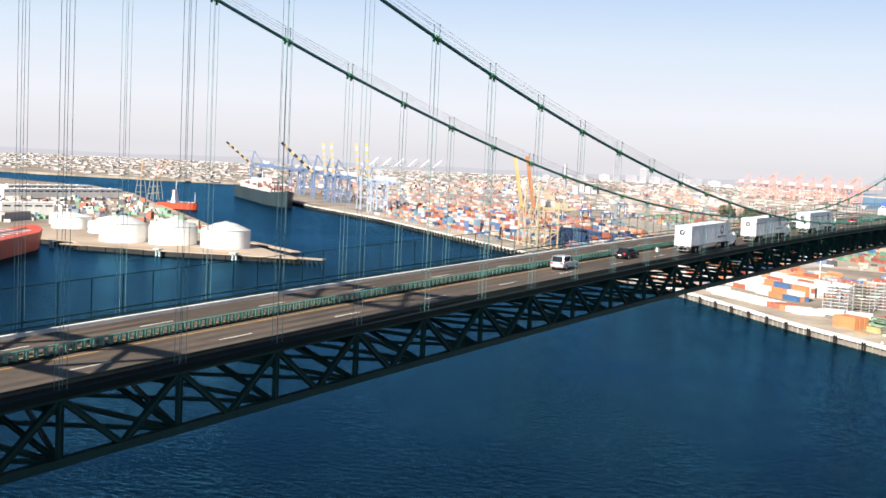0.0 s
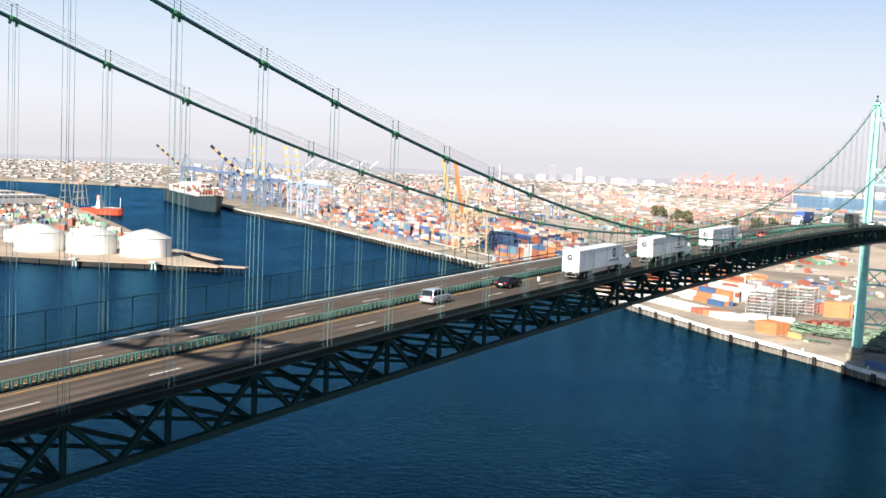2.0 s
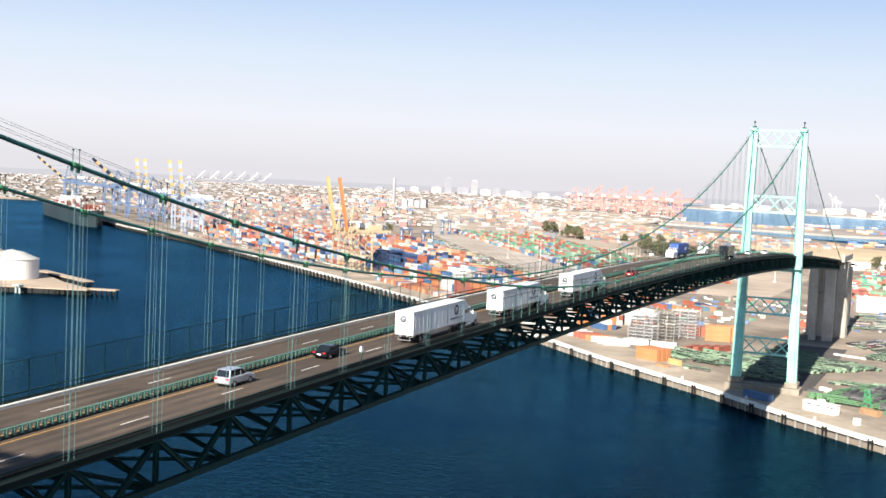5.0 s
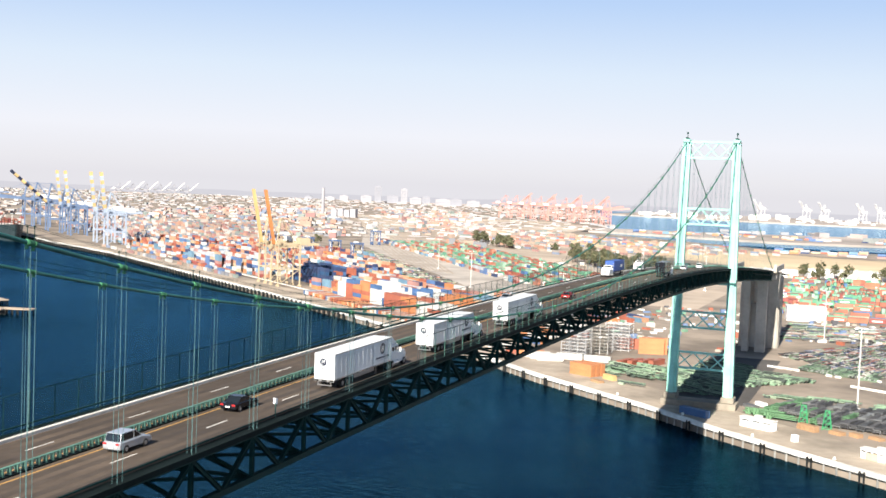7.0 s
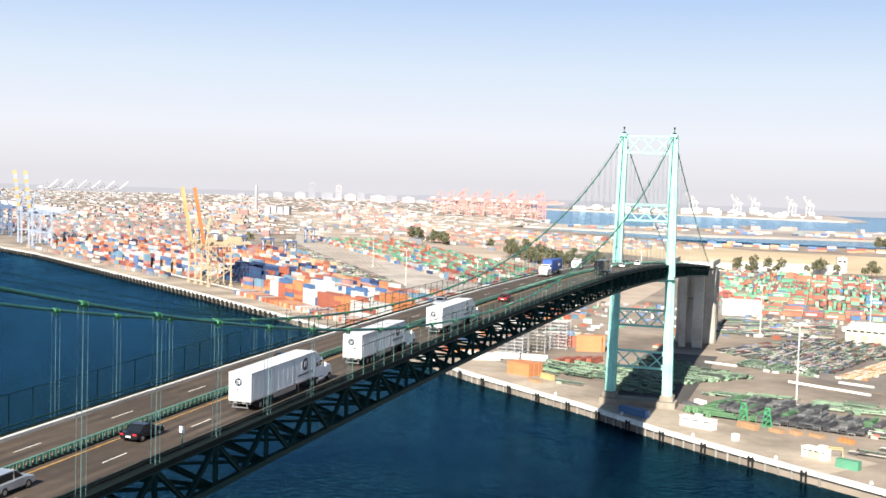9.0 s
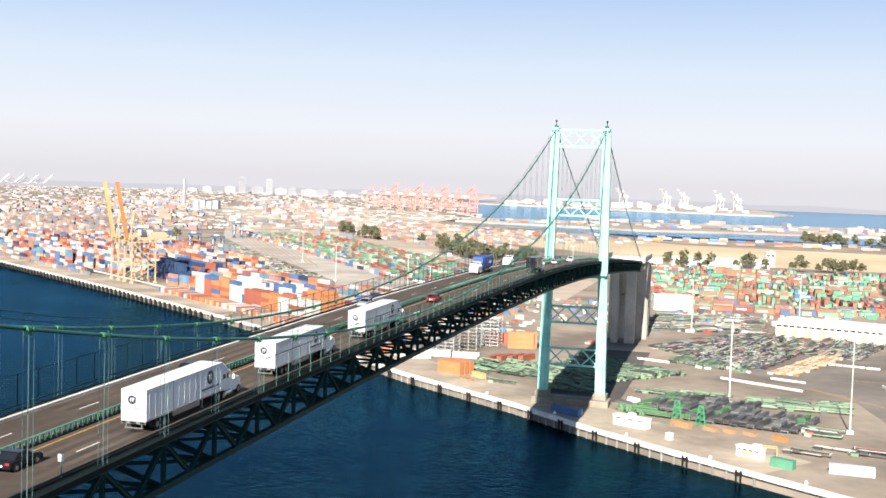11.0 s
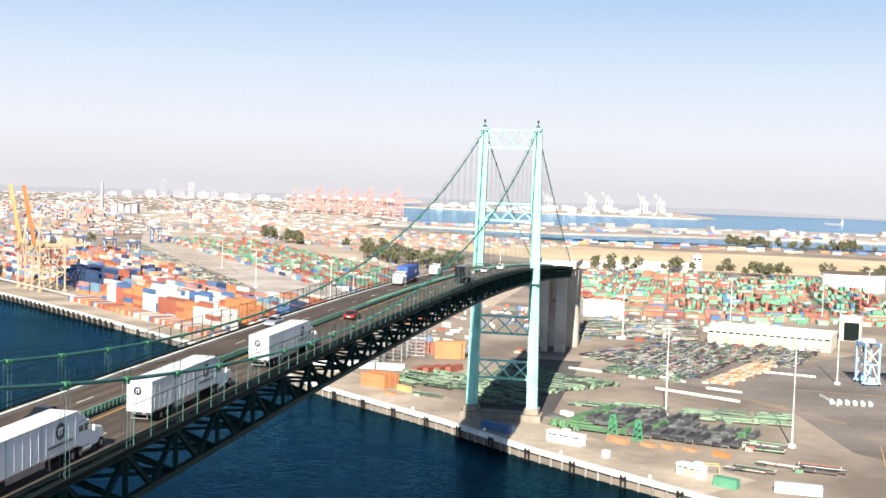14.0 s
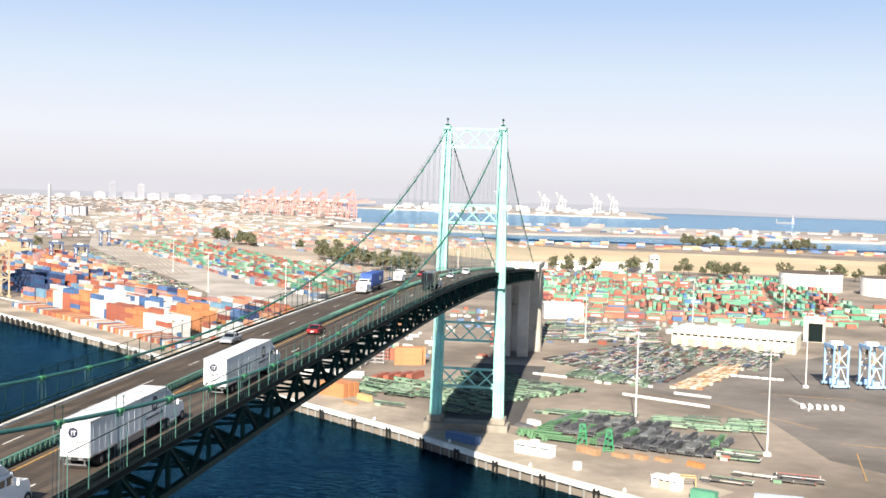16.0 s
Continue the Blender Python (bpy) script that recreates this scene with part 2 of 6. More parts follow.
M_CHASSIS = mat("chassis_paint", (0.05, 0.06, 0.06), 0.7, 0, 1, 0.25, 0.1, ramp=[(0.09, 0.095, 0.10), (0.16, 0.165, 0.17), (0.12, 0.12, 0.125), (0.20, 0.205, 0.20), (0.22, 0.23, 0.23), (0.10, 0.10, 0.105), (0.06, 0.06, 0.065)])
M_CHFIELD = mat("chassis_mixed", (0.1, 0.1, 0.1), 0.7, 0, 1, 0.25, 0.0, island=True, ramp=[(0.15, 0.26, 0.16), (0.03, 0.03, 0.035), (0.55, 0.54, 0.51), (0.06, 0.06, 0.065), (0.36, 0.12, 0.09), (0.22, 0.32, 0.21), (0.07, 0.10, 0.20), (0.40, 0.36, 0.32), (0.09, 0.085, 0.08), (0.05, 0.05, 0.05)])
M_BOX_A = mat("container_paint_warm", RUST, 0.6, 0, 0.8, 0.12, 0.05, ramp=[RUST, ORANGE, BLUE, ORANGE, WHITE, RUST, GREY, (0.42, 0.16, 0.08), WHITE, TAN])
M_STACK_A = mat("container_stack_warm", RUST, 0.6, 0, 0.8, 0.12, 0.0, island=True, ramp=[RUST, ORANGE, (0.09, 0.16, 0.32), WHITE, RUST, GREY, (0.45, 0.22, 0.14), (0.36, 0.20, 0.18), MAROON, (0.48, 0.26, 0.16), NAVY, (0.50, 0.48, 0.45), (0.14, 0.25, 0.34), TAN])
M_STACK_W = mat("container_stack_white", WHITE, 0.6, 0, 0.8, 0.1, 0.0, island=True, ramp=[WHITE, WHITE, WHITE, ORANGE, WHITE, WHITE, RUST, WHITE])
M_STACK_G = mat("container_stack_green", GREEN, 0.6, 0, 0.8, 0.12, 0.0, island=True, ramp=[GREEN, RUST, GREEN, (0.16, 0.34, 0.23), MAROON, (0.12, 0.30, 0.19), (0.30, 0.44, 0.32), (0.06, 0.14, 0.28), (0.33, 0.11, 0.07), (0.20, 0.33, 0.24), (0.36, 0.14, 0.08), (0.24, 0.38, 0.28), (0.36, 0.15, 0.10)])
M_STACK_N = mat("container_stack_navy", NAVY, 0.6, 0, 0.8, 0.12, 0.0, island=True, ramp=[NAVY, (0.02, 0.07, 0.16), NAVY, RUST, BLUE, NAVY])
# palettes of far roofs and boxes lifted to imitate haze
M_FAR = mat("far_buildings_hazed", WHITE, 0.8, 0, 0.05, 0.12, 0.0, island=True, ramp=[(0.42, 0.405, 0.41), (0.33, 0.31, 0.31), (0.52, 0.51, 0.515), (0.37, 0.305, 0.285), (0.31, 0.32, 0.345), (0.38, 0.345, 0.335), (0.26, 0.28, 0.275), (0.36, 0.325, 0.31)])
M_FARBOX = mat("far_container_hazed", RUST, 0.8, 0, 0.05, 0.1, 0.0, island=True, ramp=[(0.334, 0.178, 0.155), (0.365, 0.256, 0.201), (0.194, 0.233, 0.318), (0.459, 0.435, 0.412), (0.381, 0.217, 0.162), (0.287, 0.256, 0.233), (0.194, 0.233, 0.217), (0.381, 0.287, 0.233), (0.272, 0.155, 0.147), (0.490, 0.474, 0.451), (0.178, 0.186, 0.209)])
M_CLUTTER = mat("yard_clutter_paint", WHITE, 0.7, 0, 0.3, 0.15, 0.0, island=True, ramp=[(0.62, 0.61, 0.58), (0.08, 0.08, 0.09), (0.40, 0.36, 0.30), RUST, (0.55, 0.53, 0.50), (0.12, 0.18, 0.30), (0.30, 0.28, 0.26), (0.16, 0.30, 0.21)])
M_CREAM = mat("cream_wall", (0.66, 0.60, 0.47), 0.8, 0, 0.4, 0.1, 0.1)
M_ROOF = mat("pale_roof", (0.68, 0.66, 0.62), 0.85, 0, 0.3, 0.12, 0.1)
M_LEAF = mat("olive_leaves", (0.055, 0.075, 0.032), 0.8, 0, 0.6, 0.4, 0.0, island=True, ramp=[(0.095, 0.105, 0.05), (0.12, 0.12, 0.065), (0.075, 0.085, 0.04), (0.14, 0.125, 0.075)])
M_BARK = mat("brown_bark", (0.12, 0.085, 0.06), 0.9, 0, 2, 0.3, 0.2)
M_HULLRED = mat("ship_red_hull", (0.50, 0.07, 0.03), 0.5, 0, 0.2, 0.12, 0.03)
M_HULLDARK = mat("ship_dark_hull", (0.025, 0.04, 0.045), 0.5, 0, 0.2, 0.15, 0.03)
M_DOLPHIN = mat("pale_teal_concrete", (0.42, 0.52, 0.50), 0.8, 0, 0.5, 0.2, 0.1)
M_WOOD = mat("stacked_timber", (0.36, 0.22, 0.12), 0.85, 0, 1, 0.25, 0.1)
M_HAZE = glow("glowing_haze_colour", (0.66, 0.65, 0.70), 0.47)


# ---- mesh helpers ----
def link(name, bm, material, parent=None, label="", smooth=False):
    me = bpy.data.meshes.new(name)
    bm.to_mesh(me)
    bm.free()
    me.materials.append(material)
    if smooth:
        for p in me.polygons:
            p.use_smooth = True
    ob = new(name, me)
    ob.parent = parent
    if label:
        ob["label"] = label
    return ob


part = link


def box(bm, c, s, rz=0.0, rx=0.0, ry=0.0):
    m = Matrix.Translation(c) @ Euler((rx, ry, rz)).to_matrix().to_4x4() @ Matrix.Diagonal((*s, 1))
    return bmesh.ops.create_cube(bm, size=1, matrix=m)["verts"]


def rod(bm, a, b, r, r2=None, n=8, caps=True):
    a, b = Vector(a), Vector(b)
    d = b - a
    m = Matrix.Translation((a + b) / 2) @ d.to_track_quat("Z", "Y").to_matrix().to_4x4()
    return bmesh.ops.create_cone(bm, segments=n, radius1=r, radius2=r if r2 is None else r2, depth=d.length, cap_ends=caps, matrix=m)["verts"]


def bar(bm, a, b, w, h=None):
    """A square bar from a to b."""
    a, b = Vector(a), Vector(b)
    d = b - a
    m = Matrix.Translation((a + b) / 2) @ d.to_track_quat("Y", "Z").to_matrix().to_4x4() @ Matrix.Diagonal((w, d.length, h or w, 1))
    return bmesh.ops.create_cube(bm, size=1, matrix=m)["verts"]


def thing(name, place, label, category, group="", kind=""):
    ob = new(name)
    ob.matrix_basis = place if isinstance(place, Matrix) else Matrix.Translation(place)
    return tagged(ob, label, category, group, kind)


def bevelled(bm, w):
    bmesh.ops.bevel(bm, geom=bm.edges[:], offset=w, segments=1, affect="EDGES")


def unit_mesh(name, material, section="box"):
    """A bar one metre long along y, one wide and high: a box, or an I shape with recessed sides."""
    bm = bmesh.new()
    if section == "box":
        box(bm, (0, 0, 0), (1, 1, 1))
    else:
        box(bm, (0, 0, 0.43), (1, 1, 0.14))
        box(bm, (0, 0, -0.43), (1, 1, 0.14))
        box(bm, (0, 0, 0), (0.5, 1, 0.72))
    me = bpy.data.meshes.new(name)
    bm.to_mesh(me)
    bm.free()
    me.materials.append(material)
    return me


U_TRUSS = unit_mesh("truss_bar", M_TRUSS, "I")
U_GREEN = unit_mesh("green_bar", M_GREEN)
U_RAIL = unit_mesh("rail_bar", M_RAIL)
# lighter copy of the fence green, coloured as sunlit for the near side
U_POST = unit_mesh("post_bar", mat("sunlit_post_green", (0.07, 0.19, 0.15), 0.5, 0, 3, 0.25, 0.05, "World"))


def member(name, me, a, b, w, h, parent):
    a, b = Vector(a), Vector(b)
    d = b - a
    ob = new(name, me)
    ob.parent = parent
    ob.matrix_basis = Matrix.Translation((a + b) / 2) @ d.to_track_quat("Y", "Z").to_matrix().to_4x4() @ Matrix.Diagonal((w, d.length, h, 1))
    return ob


def slab(name, pts, top, bottom, material, label, category):
    bm = bmesh.new()
    up = [bm.verts.new((x, y, top)) for x, y in pts]
    dn = [bm.verts.new((x, y, bottom)) for x, y in pts]
    bm.faces.new(up)
    for i in range(len(pts)):
        j = (i + 1) % len(pts)
        bm.faces.new((up[i], dn[i], dn[j], up[j]))
    bmesh.ops.triangulate(bm, faces=bm.faces[:])
    bmesh.ops.recalc_face_normals(bm, faces=bm.faces[:])
    return tagged(link(name, bm, material), label, category, kind="structure")


# ---- ground, water, far land ----
bm = bmesh.new()
box(bm, (0, -400, -0.5), (11000, 4400, 1))
tagged(link("water", bm, M_WATER), "deep blue rippled harbour water", "water", kind="structure")

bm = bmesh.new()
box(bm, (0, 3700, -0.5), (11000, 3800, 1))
tagged(link("water_sea", bm, M_SEA), "calm sea beyond the land, coloured paler for reflected sky", "water", kind="structure")
QUAY = [(66, 147), (35, 171.5), (13, 190), (-19, 221), (-73, 266), (-166, 358), (-235, 415), (-332, 494), (-503, 625), (-650, 738), (-806, 836), (-1103, 1053)]
slab("ground", [(1500, -950)] + QUAY + [(-1290, 1230), (-1420, 1385), (-1642, 1295), (-1800, 1235), (-2400, 1190), (-4800, 1170), (-4800, 4700), (-1150, 4700), (-900, 3700), (-640, 2750), (-520, 2240), (-500, 1960), (-363, 1830), (-107, 1610), (146, 1680), (307, 1650), (900, 1600), (2200, 1400), (2500, 0)],
     4.0, -3.0, M_YARD, "dusty pale asphalt of the container terminal", "ground")
slab("spit", [(-515, 2050), (-138, 1948), (61, 2028), (265, 2082), (425, 2090), (1300, 2130), (1300, 2750), (513, 2633), (186, 2551), (-60, 2440), (-290, 2298), (-515, 2240)], 3.5, -2, M_FARLAND, "low sandy strip of land between channels", "ground").name = "ground_spit"
slab("ground_outer_pier", [(-900, 3800), (-294, 3622), (120, 3560), (180, 3700), (60, 4600), (-900, 4650)], 3.5, -2, M_FARLAND, "far reclaimed pier across the water", "ground")
slab("ground_tank_terminal", [(-399, 316), (-440, 336), (-500, 376), (-560, 424), (-700, 530), (-1005, 752), (-1120, 838), (-1300, 930), (-2000, 1010), (-4500, 960), (-4500, -500), (-1500, -600), (-860, -140), (-665, 150), (-612, 262), (-556, 270), (-535, 258), (-470, 277)], 3.0, -3, M_TERMINAL, "brown sandy ground of the tank terminal", "ground")
slab("ground_sand", [(-375, 1432), (-200, 1230), (-13, 1060), (150, 1050), (317, 1070), (800, 1070), (800, 1500), (364, 1390), (150, 1420), (-32, 1440), (-250, 1640), (-481, 1800)], 4.06, 3.5, M_SAND, "pale bare sand field", "sand")
rails = thing("rail_tracks", (0, 0, 4), "long parallel railway tracks across the yards", "railway", kind="structure")
for k in range(9):
    bm = bmesh.new()
    p, q = Vector((-300 - 7 * k, 760 + 4 * k, 0.1)), Vector((-1080 - 16 * k, 2260 + 8 * k, 0.1))
    bar(bm, p, q, 2.6, 0.2)
    link("track_bed", bm, M_TRACK, rails, "brown ballast of a railway track")
    bm = bmesh.new()
    for s in (-0.72, 0.72):
        bar(bm, p + Vector((s, s * 0.5, 0.2)), q + Vector((s, s * 0.5, 0.2)), 0.16)
    link("rails", bm, M_ROADY, rails)
slab("pavement_quay", [(66, 148), (35, 172.5), (13, 191), (-19, 222), (-73, 267), (-166, 359), (-235, 416), (-332, 495), (-503, 626), (-650, 739), (-806, 837), (-790, 856), (-635, 758), (-490, 645), (-318, 513), (-219, 436), (-150, 380), (-58, 287), (-4, 243), (28, 212), (50, 193), (80, 168)], 4.05, 3.5, M_APRON, "pale concrete apron along the quay", "pavement")
slab("road_asphalt", [(58, 322), (98, 290), (112, 214), (150, 176), (300, 160), (300, 430), (150, 455), (108, 395), (62, 420)], 4.04, 3.5, M_GREYASPH, "grey patched asphalt driveway of the yard", "road")
# dark asphalt patch added where the bridge's shadow falls, to deepen it
slab("road_underpass", [(-16, 238), (16, 238), (16, 372), (-16, 372)], 4.06, 3.5, M_DARKASPH, "dark asphalt below the bridge, colour deepened for its shadow", "road")
for p, q in (((84, 300), (116, 262)), ((120, 240), (150, 232)), ((104, 330), (140, 326)), ((118, 190), (122, 226))):
    bm = bmesh.new()
    d = Vector(q) - Vector(p)
    box(bm, ((p[0] + q[0]) / 2, (p[1] + q[1]) / 2, 4.06), (d.length, 0.3, 0.03), rz=math.atan2(d.y, d.x))
    tagged(link("trim_line", bm, M_LINE_Y), "worn orange painted line on asphalt", "line", kind="structure")
slab("road_yard", [(-215, 575), (-241, 640), (-328, 772), (-464, 966), (-560, 1120), (-800, 1640), (-775, 1650), (-535, 1130), (-424, 999), (-300, 822), (-205, 695), (-150, 620), (-160, 570)], 4.05, 3.5, M_ROADY, "wide pale gravel haul road", "road")

slab("ground_rail_yard", [(-60, 600), (-150, 600), (-205, 690), (-424, 995), (-545, 1180), (-800, 1640), (-1150, 2300), (-700, 2500), (-530, 2200), (-500, 1900), (-380, 1440), (-210, 1200), (-140, 1000), (-60, 840)], 4.03, 3.5, M_DUST, "pale tan dust of the rail yard", "ground")

# backdrop strip beyond the coast, haze painted as its own glow
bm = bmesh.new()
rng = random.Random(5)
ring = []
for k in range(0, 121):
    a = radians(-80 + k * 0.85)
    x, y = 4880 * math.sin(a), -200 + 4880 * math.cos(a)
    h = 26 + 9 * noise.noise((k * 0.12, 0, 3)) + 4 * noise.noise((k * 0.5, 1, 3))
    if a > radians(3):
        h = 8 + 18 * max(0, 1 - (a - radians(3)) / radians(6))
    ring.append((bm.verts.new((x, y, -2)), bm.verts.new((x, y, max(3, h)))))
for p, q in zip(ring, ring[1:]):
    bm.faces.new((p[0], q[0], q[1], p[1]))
tagged(link("backdrop", bm, M_HAZE), "low strip of hills on the horizon, glowing in haze grey", "hills", kind="structure")


# ---- the bridge ----
HALF, PANEL, Y_BAND = 8.93, 10.49, -163.14
TOWER_Y, Z_SADDLE, Z_LOW = 228.6, 101.8, 61.05
DEPTH = 4.35


def deck(y):
    k = (y - 150) / 25.0
    soft = 25.0 * math.log1p(math.exp(min(k, 40)))
    return 59.46 + 0.00701 * y - 0.736e-4 * y * y - 0.022 * soft


def cable_z(y):
    a = abs(y)
    if a <= TOWER_Y:
        return Z_LOW + (Z_SADDLE - Z_LOW) * (y / TOWER_Y) ** 2
    f = (a - TOWER_Y) / 155.0
    end = deck(math.copysign(TOWER_Y + 155, y)) + 0.5
    return Z_SADDLE + (end - Z_SADDLE) * f - 9.0 * f * (1 - f) * 1.0


k0 = -12
while Y_BAND + k0 * PANEL > -330:
    k0 -= 1
NODE = [Y_BAND + k * PANEL for k in range(k0, 60) if -335 < Y_BAND + k * PANEL < 383]

bridge = thing("suspension_bridge", (0, 0, 0), "long green steel suspension bridge with a trussed deck", "bridge")


def strip(bm, x0, x1, z_off, y0, y1, step=4.0, thick=0.0):
    """A lengthwise strip that follows the road's curve."""
    n = max(1, int((y1 - y0) / step))
    rows = []
    for i in range(n + 1):
        y = y0 + (y1 - y0) * i / n
        z = deck(y) + z_off
        row = [bm.verts.new((x0, y, z)), bm.verts.new((x1, y, z))]
        if thick:
            row += [bm.verts.new((x1, y, z - thick)), bm.verts.new((x0, y, z - thick))]
        rows.append(row)
    for a, b in zip(rows, rows[1:]):
        if thick:
            for j in range(4):
                m = (j + 1) % 4
                bm.faces.new((a[j], a[m], b[m], b[j]))
        else:
            bm.faces.new((a[0], a[1], b[1], b[0]))
    if thick:
        bm.faces.new(rows[0][::-1]), bm.faces.new(rows[-1])


Y0, Y1 = -330.0, 470.0
bm = bmesh.new()
strip(bm, -7.9, 7.9, 0, Y0, Y1, thick=0.35)
bmesh.ops.recalc_face_normals(bm, faces=bm.faces[:])
link("roadway", bm, M_ASPHALT, bridge, "brown worn concrete roadway of four lanes")
for x in (-6.9, -5.2, -3.3, -1.6, 1.8, 3.4, 5.3, 6.9):
    bm = bmesh.new()
    strip(bm, x - 0.42, x + 0.42, 0.006, Y0, Y1)
    link("wheel_path", bm, M_TYRETRACK, bridge, "dark worn wheel track on the road")
for x, m in ((1.0, M_LINE_Y), (-1.0, M_LINE_Y)):
    bm = bmesh.new()
    strip(bm, x - 0.09, x + 0.09, 0.012, Y0, Y1)
    link("edge_line", bm, m, bridge, "yellow painted edge line")
DASH = unit_mesh("lane_dash", M_LINE_W)
y = -97.2 - 14.8 * 14
while y < 440:
    for x in (-4.4, 4.6):
        member("lane_dash", DASH, (x, y, deck(y) + 0.008), (x, y + 3.7, deck(y + 3.7) + 0.008), 0.13, 0.012, bridge)
    y += 14.8
for s in (-1, 1):
    bm = bmesh.new()
    strip(bm, s * 7.9 - 0.22, s * 7.9 + 0.22, 0.30, Y0, Y1, thick=0.5)
    bmesh.ops.recalc_face_normals(bm, faces=bm.faces[:])
    # left kerb coloured pale as sunlit, right kerb given the dark road colour
    link("kerb", bm, M_KERB if s < 0 else M_ASPHALT, bridge, "worn concrete kerb beside the road")
    bm = bmesh.new()
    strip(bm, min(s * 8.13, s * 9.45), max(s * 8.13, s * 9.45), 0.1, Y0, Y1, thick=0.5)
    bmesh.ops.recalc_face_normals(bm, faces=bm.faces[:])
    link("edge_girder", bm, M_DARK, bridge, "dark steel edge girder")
    # hand rail of two bars and a tall fence
    bm = bmesh.new()
    for h in ((0.55, 1.05) if s < 0 else (0.5,)):
        strip(bm, s * 8.35 - 0.05, s * 8.35 + 0.05, h, Y0, 383, thick=0.12)
    bmesh.ops.recalc_face_normals(bm, faces=bm.faces[:])
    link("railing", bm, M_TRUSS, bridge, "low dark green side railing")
    bm = bmesh.new()
    f0, f1 = (-215.0, 215.0) if s < 0 else (-68.0, 96.0)
    strip(bm, s * 9.3 - 0.03, s * 9.3 + 0.03, 3.75, f0, f1, thick=0.06)
    bmesh.ops.recalc_face_normals(bm, faces=bm.faces[:])
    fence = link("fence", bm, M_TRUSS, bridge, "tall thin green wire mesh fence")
    yy = f0
    while yy < f1:
        bm_h = deck(yy)
        member("fence_post", U_TRUSS if s < 0 else U_POST, (s * 9.3, yy, bm_h - 0.1), (s * 9.3, yy, bm_h + 3.75), 0.07 if s < 0 else 0.05, 0.07 if s < 0 else 0.05, fence)
        yy += PANEL / 3
    bm = bmesh.new()
    n = 60
    rows = []
    for i in range(n + 1):
        yy = -215 + 430 * i / n
        rows.append((bm.verts.new((s * 9.3, yy, deck(yy) + 0.15)), bm.verts.new((s * 9.3, yy, deck(yy) + 3.72))))
    if s < 0:
        for a, b in zip(rows, rows[1:]):
            bm.faces.new((a[0], b[0], b[1], a[1]))
        link("mesh_panel", bm, M_MESH, fence, "fine see-through wire mesh")
    else:
        bm.free()

# median barrier: a rail on many short posts, with a gap where it is jointed
bm = bmesh.new()
strip(bm, -0.12, 0.12, 0.84, Y0, Y1, thick=0.1)
bmesh.ops.recalc_face_normals(bm, faces=bm.faces[:])
barrier = link("median_barrier", bm, M_RAIL, bridge, "pale green steel median barrier on short posts")
bm = bmesh.new()
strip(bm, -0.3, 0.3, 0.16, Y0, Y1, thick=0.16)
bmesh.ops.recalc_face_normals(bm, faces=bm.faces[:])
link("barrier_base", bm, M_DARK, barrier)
y = -212.0
for count in range(300):
    member("barrier_post", U_RAIL, (0, y, deck(y)), (0, y, deck(y) + 0.8), 0.34, 0.2, barrier)
    y += 0.86
bm = bmesh.new()
while y < 380:
    box(bm, (0, y, deck(y) + 0.45), (0.42, 0.22, 0.9))
    y += 0.86
tagged(link("barrier_posts", bm, M_RAIL, barrier), kind="stuff")

# stiffening trusses
for s in (-1, 1):
    x = s * HALF
    bm = bmesh.new()
    for dz in (-0.06, -0.06 - DEPTH):
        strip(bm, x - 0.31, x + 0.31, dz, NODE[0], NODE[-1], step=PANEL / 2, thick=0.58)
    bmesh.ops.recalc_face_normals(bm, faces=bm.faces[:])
    truss = link("stiffening_truss", bm, M_TRUSS, bridge, "green steel stiffening truss, shade put into its colour")
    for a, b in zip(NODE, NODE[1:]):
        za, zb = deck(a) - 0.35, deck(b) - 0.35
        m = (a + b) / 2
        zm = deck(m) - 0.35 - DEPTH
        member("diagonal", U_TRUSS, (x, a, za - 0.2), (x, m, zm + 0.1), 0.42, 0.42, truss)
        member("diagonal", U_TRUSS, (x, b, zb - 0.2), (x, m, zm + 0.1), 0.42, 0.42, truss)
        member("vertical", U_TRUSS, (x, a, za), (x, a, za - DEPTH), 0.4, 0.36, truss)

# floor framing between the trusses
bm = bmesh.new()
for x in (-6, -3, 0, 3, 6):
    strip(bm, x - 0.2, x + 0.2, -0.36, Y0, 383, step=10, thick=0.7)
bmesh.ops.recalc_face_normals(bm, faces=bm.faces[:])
framing = link("floor_framing", bm, M_TRUSS, bridge, "steel stringers, floor beams and sway frames, darkened for shade")
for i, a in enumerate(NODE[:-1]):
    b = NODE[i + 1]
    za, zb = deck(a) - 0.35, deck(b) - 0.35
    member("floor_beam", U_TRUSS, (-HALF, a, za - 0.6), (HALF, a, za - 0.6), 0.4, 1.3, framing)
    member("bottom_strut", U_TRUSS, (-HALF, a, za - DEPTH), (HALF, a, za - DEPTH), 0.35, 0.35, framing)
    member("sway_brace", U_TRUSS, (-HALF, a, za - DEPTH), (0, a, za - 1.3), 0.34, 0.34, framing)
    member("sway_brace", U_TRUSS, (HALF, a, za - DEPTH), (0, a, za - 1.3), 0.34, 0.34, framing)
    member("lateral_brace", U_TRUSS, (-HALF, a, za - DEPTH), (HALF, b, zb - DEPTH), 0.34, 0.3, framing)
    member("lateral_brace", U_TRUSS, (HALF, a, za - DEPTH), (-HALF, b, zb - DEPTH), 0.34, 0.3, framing)


